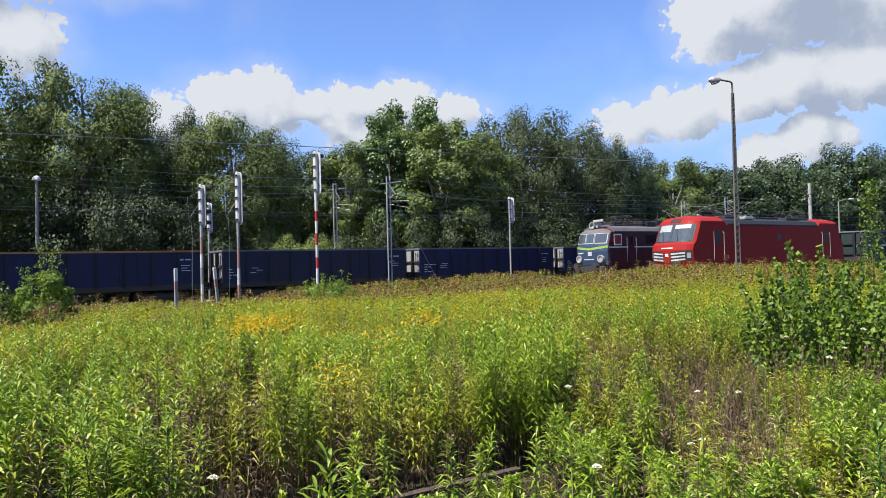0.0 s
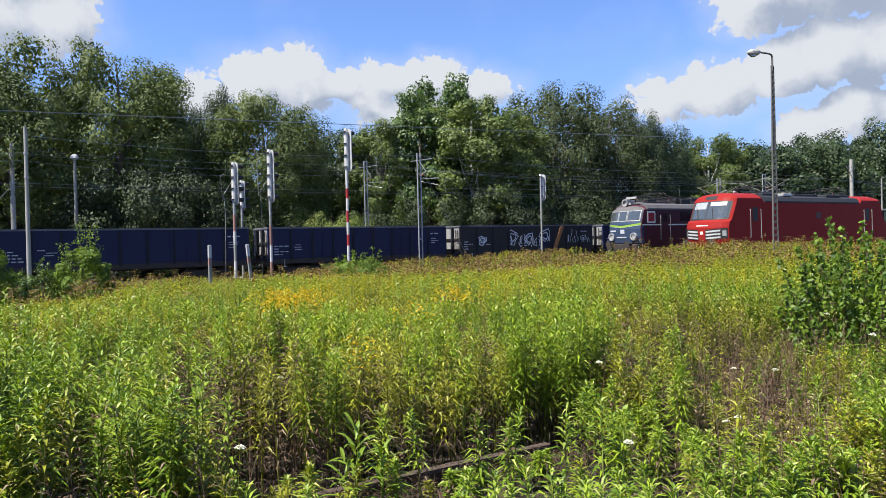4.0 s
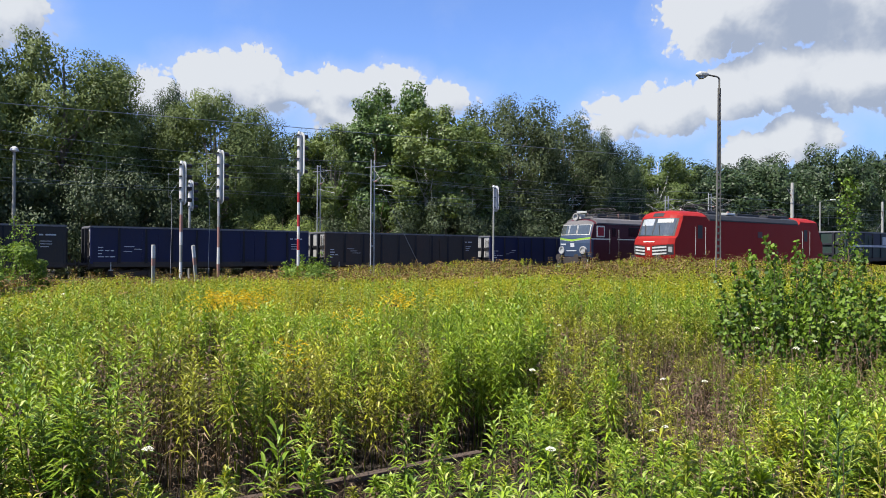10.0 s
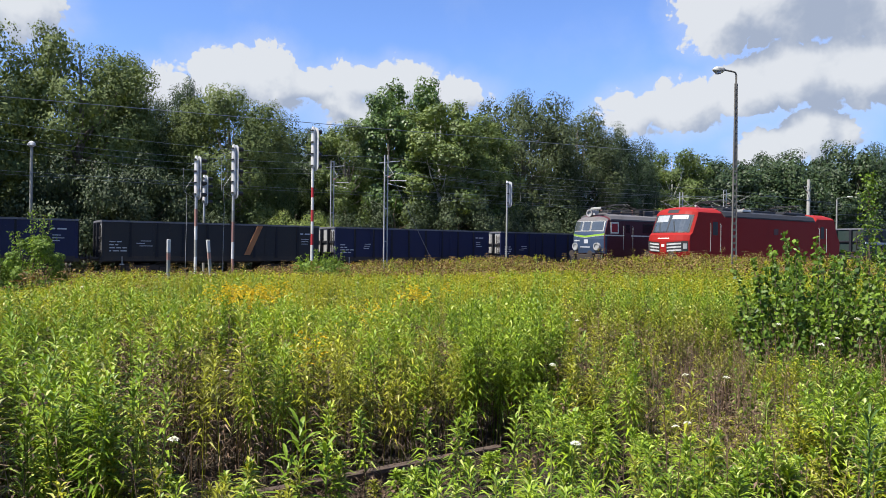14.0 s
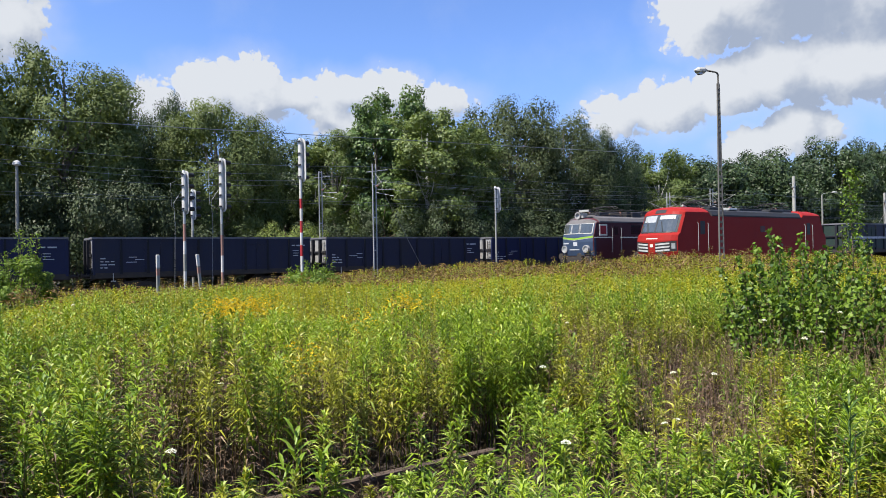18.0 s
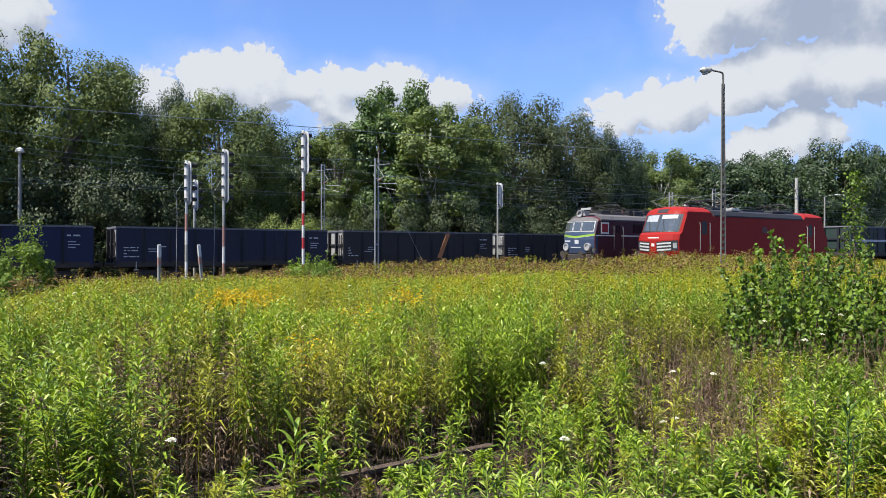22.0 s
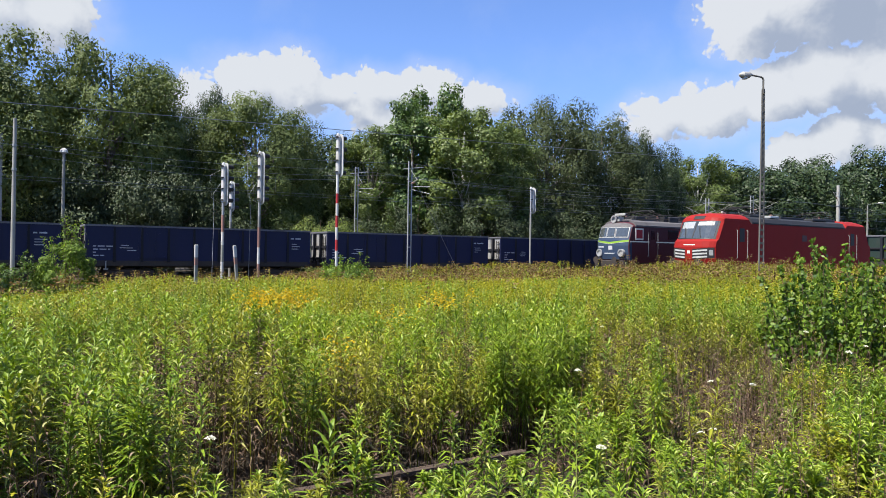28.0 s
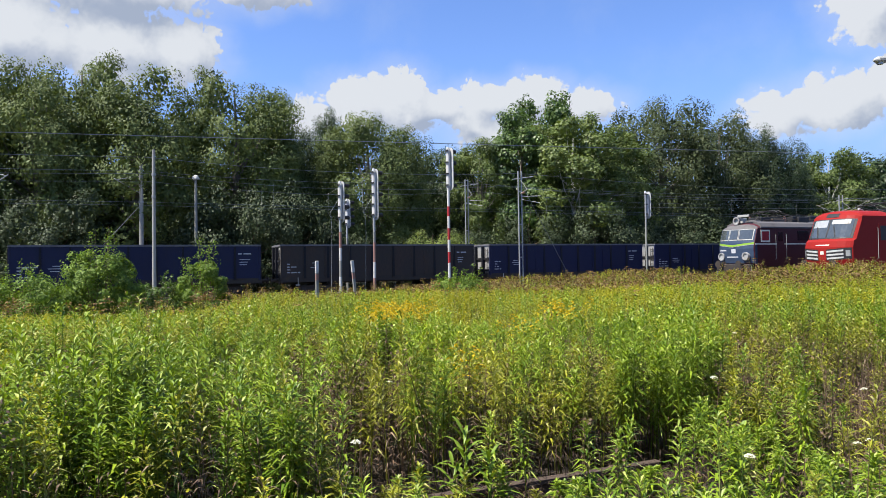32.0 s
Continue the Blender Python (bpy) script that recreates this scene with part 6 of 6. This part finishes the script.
def meadow():
    rng = np.random.default_rng(42)
    store = {}

    def add(key, v, f):
        store.setdefault(key, []).append((v, f))

    blooms = [(3.75, 11.4, 0.5, 1.0), (3.2, 10.3, 0.3, 0.95), (4.5, 11.6, 0.3, 0.9), (4.15, 7.6, 0.28, 0.9), (9.3, 15.9, 0.6, 0.75), (6.3, 9.7, 0.4, 0.85), (2.3, 5.2, 0.15, 0.5)]
    # stands of one kind: place, radius, kind (dry, russet, yellow, olive, green), height
    stands = [(4.0, 5.0, 0.5, 4, 1.08), (4.75, 5.2, 0.45, 4, 1.05), (4.8, 5.9, 0.5, 4, 1.08), (3.2, 5.4, 0.4, 4, 1.08), (5.95, 4.5, 0.5, 0, 0.55), (6.35, 4.15, 0.35, 0, 0.5), (5.1, 5.15, 0.32, 0, 0.65), (5.5, 5.9, 0.35, 0, 0.5), (5.75, 4.1, 0.35, 0, 0.35), (4.9, 4.5, 0.3, 0, 0.45), (7.4, 3.6, 0.35, 0, 0.5), (8.15, 3.3, 0.4, 0, 0.45), (9.2, 3.55, 0.45, 0, 0.5), (10.2, 3.9, 0.5, 0, 0.5), (3.2, 3.6, 0.25, 0, 0.35), (4.6, 2.85, 0.22, 0, 0.6), (1.65, 9.0, 0.4, 0, 0.95),
              (1.2, 5.8, 0.35, 0, 0.75), (1.1, 5.1, 0.3, 0, 1.0), (3.58, 3.56, 0.25, 2, 0.5), (2.0, 5.9, 0.3, 2, 0.85), (2.75, 4.8, 0.25, 2, 0.75), (4.31, 2.39, 0.25, 2, 0.7), (4.5, 1.9, 0.5, 4, 0.8), (0.55, 4.25, 0.4, 4, 1.0), (0.95, 7.8, 0.6, 4, 1.0), (6.2, 3.4, 0.3, 2, 0.75), (5.2, 2.2, 0.7, 4, 0.7), (6.0, 2.6, 0.6, 4, 0.75), (3.4, 2.2, 0.5, 4, 0.6), (6.8, 3.0, 0.45, 0, 0.55), (2.5, 6.6, 0.4, 4, 1.0), (6.5, 2.0, 0.6, 4, 0.8), (0.1, 5.2, 0.5, 4, 1.1), (1.9, 5.0, 0.35, 4, 1.05)]
    zones = [(3.0, 3.6, 70, 66, 0.106, 0.0140), (3.6, 6.5, 84, 72, 0.112, 0.0165), (6.5, 11, 66, 54, 0.108, 0.0205), (11, 18, 46, 22, 0.10, 0.026), (18, 27, 25, 14, 0.12, 0.030), (27, 41, 11, 10, 0.16, 0.042)]
    for r0, r1, dens, leaves, ln, wd in zones:
        lo, hi = radians(-16), radians(78)
        n = int((hi - lo) / 2 * (r1 ** 2 - r0 ** 2) * dens)
        r = np.sqrt(rng.uniform(r0 ** 2, r1 ** 2, n))
        a = rng.uniform(lo, hi, n)
        x, y = r * np.sin(a), r * np.cos(a)
        deg = np.degrees(a)
        keep = (y < 40.5) & ~((np.abs(y - EU_Y) < 2.2) & (x > 21)) & ~((np.abs(y - RED_Y) < 2.2) & (x > 23))
        keep &= ~((np.abs(y - 4.4) < 0.22) & (x > 1.0) & (x < 3.9)) & (rng.random(n) > 0.72 * ((np.abs(y - 3.6) < 0.9) & (x > 1.4) & (x < 3.9)))
        clear = patchy(x, y, 1.1, 5.0)
        clump = patchy(x, y, 0.26, 11.0) if r1 < 12 else patchy(x, y, 0.6, 11.0)
        keep &= rng.random(n) < (0.45 + 0.75 * clear) * (0.25 + 1.35 * clump)
        x, y, r, deg = x[keep], y[keep], r[keep], deg[keep]
        n = len(x)
        hgt = (0.48 + 0.58 * patchy(x, y, 0.9, 2.0) + 0.28 * patchy(x, y, 0.26 if r1 < 12 else 0.6, 11.0) + rng.normal(0, 0.09, n)) * (1.0 + 0.10 * smooth(r, 5, 14))
        even = (0.86 + 0.16 * patchy(x, y, 2.6, 2.0) + 0.08 * patchy(x, y, 0.9, 11.0) + rng.normal(0, 0.05, n)) * 1.08
        hgt = hgt + (even - hgt) * smooth(r, 6.5, 10.5)
        hgt = np.clip(hgt * (1 - 0.30 * (1 - smooth(x, 8, 20)) * smooth(y, 20, 30)), 0.3, 1.5)
        hgt *= 1 - 0.4 * ((np.abs(y - 3.6) < 0.9) & (x > 0.8) & (x < 4.2))
        hgt *= 1 - 0.45 * smooth(deg, 54, 57) * (1 - smooth(deg, 70, 73)) * (r > 4.2) * (r < 9.6)
        hgt *= 1 - 0.14 * smooth(r, 17, 22) * smooth(deg, 30, 40)
        hollow = smooth(deg, 43, 47) * (1 - smooth(deg, 55, 58)) * (r > 4.5) * (r < 8.2)
        hgt *= 1 - 0.32 * hollow
        hgt *= 1 - 0.26 * (1 - smooth(deg, 2, 9)) * smooth(r, 9, 13)
        hgt = np.where(r < 3.9, np.minimum(hgt, np.maximum(0.3, (1.76 - 0.33 * r) * rng.uniform(0.8, 1.05, n))), hgt)
        hgt *= 1 - 0.16 * smooth(deg, 8, 14) * (1 - smooth(deg, 36, 42)) * smooth(r, 6.5, 8.5) * (1 - smooth(r, 13, 16))
        p1, p2, p3 = patchy(x, y, 1.3, 0.3), patchy(x, y, 2.1, 3.7), patchy(x, y, 0.8, 8.1)
        far = smooth(r, 8, 16)
        u = rng.random(n)
        w_dry = 0.30 * (1 - 0.75 * far) + 0.9 * smooth(p3, 0.66, 0.74) * (1 - far) + 0.15 * hollow * (r > 5.5)
        w_rus = (0.01 * far + 0.7 * smooth(r, 18, 25) * smooth(deg, 12, 20) * (1 - smooth(deg, 48, 60)) * (0.25 + p1) + 0.30 * smooth(r, 21, 27))
        w_yel = (0.05 + 0.7 * smooth(p2, 0.68, 0.76) * (1 - far) + (0.35 + 0.6 * p1) * far) * (1 - np.clip(w_rus, 0, 1))
        w_yel *= 0.35 + 0.65 * smooth(deg, 12, 26)
        w_oli = 0.10 + 0.9 * smooth(p1, 0.5, 0.62)
        tot = w_dry + w_rus + w_yel + w_oli + 0.16 + 1.15 * (1 - smooth(p1, 0.44, 0.6)) * (1 - 0.55 * far)
        c1, c2, c3, c4 = w_dry / tot, (w_dry + w_rus) / tot, (w_dry + w_rus + w_yel) / tot, (w_dry + w_rus + w_yel + w_oli) / tot
        kind = np.where(u < c1, 0, np.where(u < c2, 1, np.where(u < c3, 2, np.where(u < c4, 3, 4))))
        for bx, by, br, pr in blooms:
            near = np.hypot(x - bx, y - by) < br
            kind[near & (rng.random(n) < pr)] = 5
        for sx, sy, sr, sk, sh in stands:
            near = (np.hypot(x - sx, y - sy) < sr * rng.uniform(0.7, 1.2, n)) & (rng.random(n) < 0.9)
            kind[near] = sk
            hgt[near] = sh * rng.uniform(0.8, 1.12, near.sum())
        gap = (deg > 28) & (deg < 40) & (y < 4.3) & (rng.random(n) < 0.8)
        hgt = np.where(gap, np.minimum(hgt, np.maximum(0.1, (1.75 - 1.62 * y / 4.4) * 0.9)), hgt)
        for k, key in enumerate(("dry", "russet", "yellow", "olive", "green", "bloom")):
            m = kind == k
            if not m.any():
                continue
            xx, yy, hh = x[m], y[m], hgt[m]
            near = r1 < 12
            buds, arms = (54, 9) if near else (36, 6) if r1 < 19 else (30, 5)
            if k == 0:
                v, f, tops, _ = herbs(rng, xx, yy, hh * 0.9, max(6, leaves // 3), ln * 0.6, wd * 0.6, 0.3, 0.003 + 0.0004 * r0, 0.3)
                add("dry", v, f)
                add("dry", *heads(rng, tops, 0.10, max(5, leaves // 3), 0.02 + 0.0016 * r0))
            elif k == 1:
                v, f, tops, _ = herbs(rng, xx, yy, hh * 1.05, max(5, leaves // 2), ln, wd, 0.15, 0.003 + 0.0005 * r0, 0.2)
                add("olive", v, f)
                add("russet", *corymbs(rng, tops, 0.18, 26, 0.035 + 0.0022 * r0))
            elif k == 2:
                v, f, tops, old = herbs(rng, xx, yy, hh, leaves, ln, wd, 0.10, 0.003 + 0.0004 * r0, 0.25, 0.4, 0.34 + 0.1 * near, near)
                add("dry", *old)
                add("yellow" if r0 > 10 else "olive", v, f)
                add("yellow", *plumes(rng, tops, 0.20 if near else 0.14, buds, 0.015 + 0.0014 * r0, arms))
            elif k == 3:
                v, f, tops, old = herbs(rng, xx, yy, hh * 0.95, leaves, ln, wd, 0.09, 0.003 + 0.0004 * r0, 0.22, 0.2, 0.36 + 0.1 * near, near)
                add("dry", *old)
                add("olive", v, f)
                if not near:
                    add("olive", *plumes(rng, tops, 0.13, buds, 0.015 + 0.0014 * r0, arms))
            elif k == 4:
                v, f, tops, old = herbs(rng, xx, yy, hh * 1.05, int(leaves * 1.2), ln * 1.08, wd * 1.1, 0.07, 0.0035 + 0.0004 * r0, 0.18, 0.3, 0.30 + 0.06 * near, near)
                add("dry", *old)
                add("green", v, f)
                if r1 > 19:
                    add("yellow", *plumes(rng, tops, 0.13, buds, 0.015 + 0.0014 * r0, arms))
            else:
                v, f, tops, _ = herbs(rng, xx, yy, rng.uniform(0.90, 1.04, len(hh)), leaves, ln, wd, 0.12, 0.0035, 0.15)
                add("green", v, f)
                add("bloom", *plumes(rng, tops, 0.20, 150, 0.030, 12))
    # dry thatch on the ground near the old rails
    n = 5200
    rr, aa = np.sqrt(rng.uniform(1.7 ** 2, 10 ** 2, n)), rng.uniform(radians(-16), radians(78), n)
    xx, yy = rr * np.sin(aa), rr * np.cos(aa)
    v, f, _, _ = herbs(rng, xx, yy, rng.uniform(0.12, 0.4, n), 5, 0.12, 0.008, 0.9, 0.002, 0.1)
    add("thatch", v, f)
    # tall dock and umbel stalks standing over the far edge
    n = 620
    rr, aa = np.sqrt(rng.uniform(18 ** 2, 38 ** 2, n)), rng.uniform(radians(-12), radians(66), n)
    xx, yy = rr * np.sin(aa), rr * np.cos(aa)
    ok = (yy < 40.5) & ~((np.abs(yy - EU_Y) < 2.2) & (xx > 21)) & ~((np.abs(yy - RED_Y) < 2.2) & (xx > 23))
    xx, yy = xx[ok], yy[ok]
    v, f, tops, _ = herbs(rng, xx, yy, rng.uniform(1.0, 1.42, len(xx)), 9, 0.14, 0.035, 0.12, 0.012, 0.25)
    add("olive", v, f)
    add("russet", *corymbs(rng, tops, 0.16, 26, 0.065))
    # tall bare stalks standing among the weeds
    n = 3000
    rr, aa = np.sqrt(rng.uniform(3.2 ** 2, 9 ** 2, n)), rng.uniform(radians(-16), radians(78), n)
    xx, yy = rr * np.sin(aa), rr * np.cos(aa)
    ok = ~((yy > 2.4) & (yy < 4.7) & (xx > 0.8) & (xx < 4.2))
    xx, yy = xx[ok], yy[ok]
    v, f, tops, _ = herbs(rng, xx, yy, rng.uniform(0.5, 1.0, len(xx)), 9, 0.075, 0.010, 0.2, 0.0034, 0.25)
    add("dry", v, f)
    # litter heaped against the old rail
    n = 450
    v, f, _, _ = herbs(rng, rng.uniform(0.2, 4.2, n), 4.40 - np.abs(rng.normal(0, 0.12, n)), rng.uniform(0.06, 0.14, n), 6, 0.08, 0.008, 0.9, 0.002, 0.1)
    add("thatch", v, f)
    info = {"dry": ("dry_stalks", "dry brown stalks and withered leaves among the weeds", L_DRY), "russet": ("seed_heads", "russet seed heads along the far edge of the meadow", L_RUSSET), "yellow": ("goldenrod", "budding yellow-green goldenrod stand", L_YELLOWGREEN),
            "olive": ("weeds", "olive green tall weeds in the meadow", L_OLIVE), "green": ("herbs", "fresh green tall leafy herbs in the meadow", L_GREEN), "bloom": ("goldenrod_flowers", "golden yellow flower plumes in patches", L_FLOWER), "thatch": ("thatch", "matted dry grass on the meadow floor", L_THATCH)}
    for key, lst in store.items():
        vs, fs, o = [], [], 0
        for v, f in lst:
            vs.append(v)
            fs.append(f + o)
            o += len(v)
        name, label, mat = info[key]
        ob = new(name, np_mesh(name, np.concatenate(vs), np.concatenate(fs), mat))
        tagged(ob, label, "meadow plants", kind="stuff")


meadow()


def wild_carrots():
    rng = np.random.default_rng(9)
    c = []
    for k in range(70):
        a, r = 2.4 * k, 0.045 * math.sqrt((k + 0.5) / 70)
        c.append((r * math.cos(a), r * math.sin(a), 1.0 + 0.012 * math.cos(r * 40)))
    c = np.array(c)
    v, f = leaf_array(rng, c, unit(rng.normal(size=c.shape) * 0.25 + np.array([0, 0, 1.0])), 0.016, 0.014)
    umbel = np_mesh("umbel", v, f, L_UMBEL)
    bm = tube([(0, 0, 0), (0.01, 0, 0.5), (0, 0, 0.96)], [0.003, 0.0025, 0.002], 4)
    for k in range(10):
        a = 0.628 * k
        tube([(0, 0, 0.955), (0.036 * math.cos(a), 0.036 * math.sin(a), 1.0)], 0.0012, 3, bm, False)
    stem = mesh_of("stem", bm, L_OLIVE)
    spots = [(4.75, 3.4, 0.78), (3.9, 2.9, 0.6), (4.3, 3.1, 0.55), (5.3, 3.6, 0.7)]
    for _ in range(22):
        a, r = rng.uniform(radians(-12), radians(74)), rng.uniform(3.2, 14)
        spots.append((r * math.sin(a), r * math.cos(a), rng.uniform(0.7, 1.15)))
    for x, y, h in spots:
        p = thing("wild_carrot", "wild carrot with a flat white flower head", "wildflower", Matrix.LocRotScale((x, y, float(ground_z(x, y))), Euler((rng.normal(0, 0.1), rng.normal(0, 0.1), rng.uniform(0, 6))), (0.55, 0.55, h)), "white wildflowers")
        part("stem", stem, None, p)
        part("umbel", umbel, None, p)


wild_carrots()


def broad_herb(x, y, height, count, length, width, seed, label, material):
    """One big-leaved weed: a stout stem and long arching leaves, each in two bent halves."""
    rng = random.Random(seed)
    p = thing("leafy_weed", label, "weed", pose(x, y, float(ground_z(x, y))), "large weeds in the meadow")
    part("stem", tube([(0, 0, 0), (0.01, 0.01, height * 0.6), (0.02, 0, height)], [0.006, 0.004, 0.002], 6), material, p)
    for k in range(count):
        s = 0.25 + 0.75 * k / count
        a, ln = 2.4 * k + rng.uniform(-0.2, 0.2), length * rng.uniform(0.75, 1.15) * (0.6 + 0.6 * math.sin(s * 2.6))
        up = 0.1 + 1.0 * s * s + rng.uniform(-0.15, 0.15)
        d, sd = Vector((math.cos(a) * math.cos(up), math.sin(a) * math.cos(up), math.sin(up))), Vector((-math.sin(a), math.cos(a), 0))
        bm = bmesh.new()
        rows = []
        for i, (f, w, drop) in enumerate(((0, 0.15, 0), (0.3, 0.9, 0.0), (0.6, 0.85, 0.07), (0.85, 0.4, 0.2), (1.0, 0.03, 0.32))):
            c = d * (ln * f) - Vector((0, 0, ln * drop))
            rows.append([bm.verts.new(c - sd * width * w * 0.5 + Vector((0, 0, 0.12 * width * w))), bm.verts.new(c), bm.verts.new(c + sd * width * w * 0.5 + Vector((0, 0, 0.12 * width * w)))])
        for q, r in zip(rows, rows[1:]):
            for j in (0, 1):
                bm.faces.new((q[j], q[j + 1], r[j + 1], r[j]))
        part("leaf", bm, material, p, at=Matrix.Translation((0, 0, height * s)))


for i, (x, y, h, n, ln, wd) in enumerate(((1.68, 3.90, 0.70, 28, 0.21, 0.030), (1.80, 3.80, 0.56, 22, 0.19, 0.028), (1.58, 3.84, 0.54, 20, 0.18, 0.026), (2.6, 2.5, 0.5, 20, 0.13, 0.018), (4.2, 1.75, 0.8, 26, 0.12, 0.016), (4.5, 1.7, 0.75, 26, 0.12, 0.016))):
    broad_herb(x, y, h, n, ln, wd, 500 + i, "bright green weed with long arching leaves", L_GREEN)
broad_herb(3.5, 1.62, 1.0, 64, 0.12, 0.013, 520, "dark narrow-leaved weed standing above the others", L_DARKBUSH)


# ---- what moves ----
TRAIN_X = [(0, 12.55), (1, 2.15), (2, -8.05), (3, -18.4), (6, -49.6), (7, -60.15), (8, -70.75), (9, -81.25), (10, -91.75), (11, -102.3), (12, -113.0), (13, -123.55), (14, -134.1), (17, -165.8), (18, -176.1), (20, -196.6), (22, -217.1), (24, -237.3), (27, -267.1), (28, -276.8), (29, -286.5), (30, -296.15), (31, -305.7), (32, -315.25)]


def motions():
    """The freight train rolls by, wagon after wagon, at one speed."""
    for j, w in TRAIN:
        walk(w, [(t, pose(x + WAGON_PITCH * j, TRAIN_Y, TRAIN_Z)) for t, x in TRAIN_X])


motions()
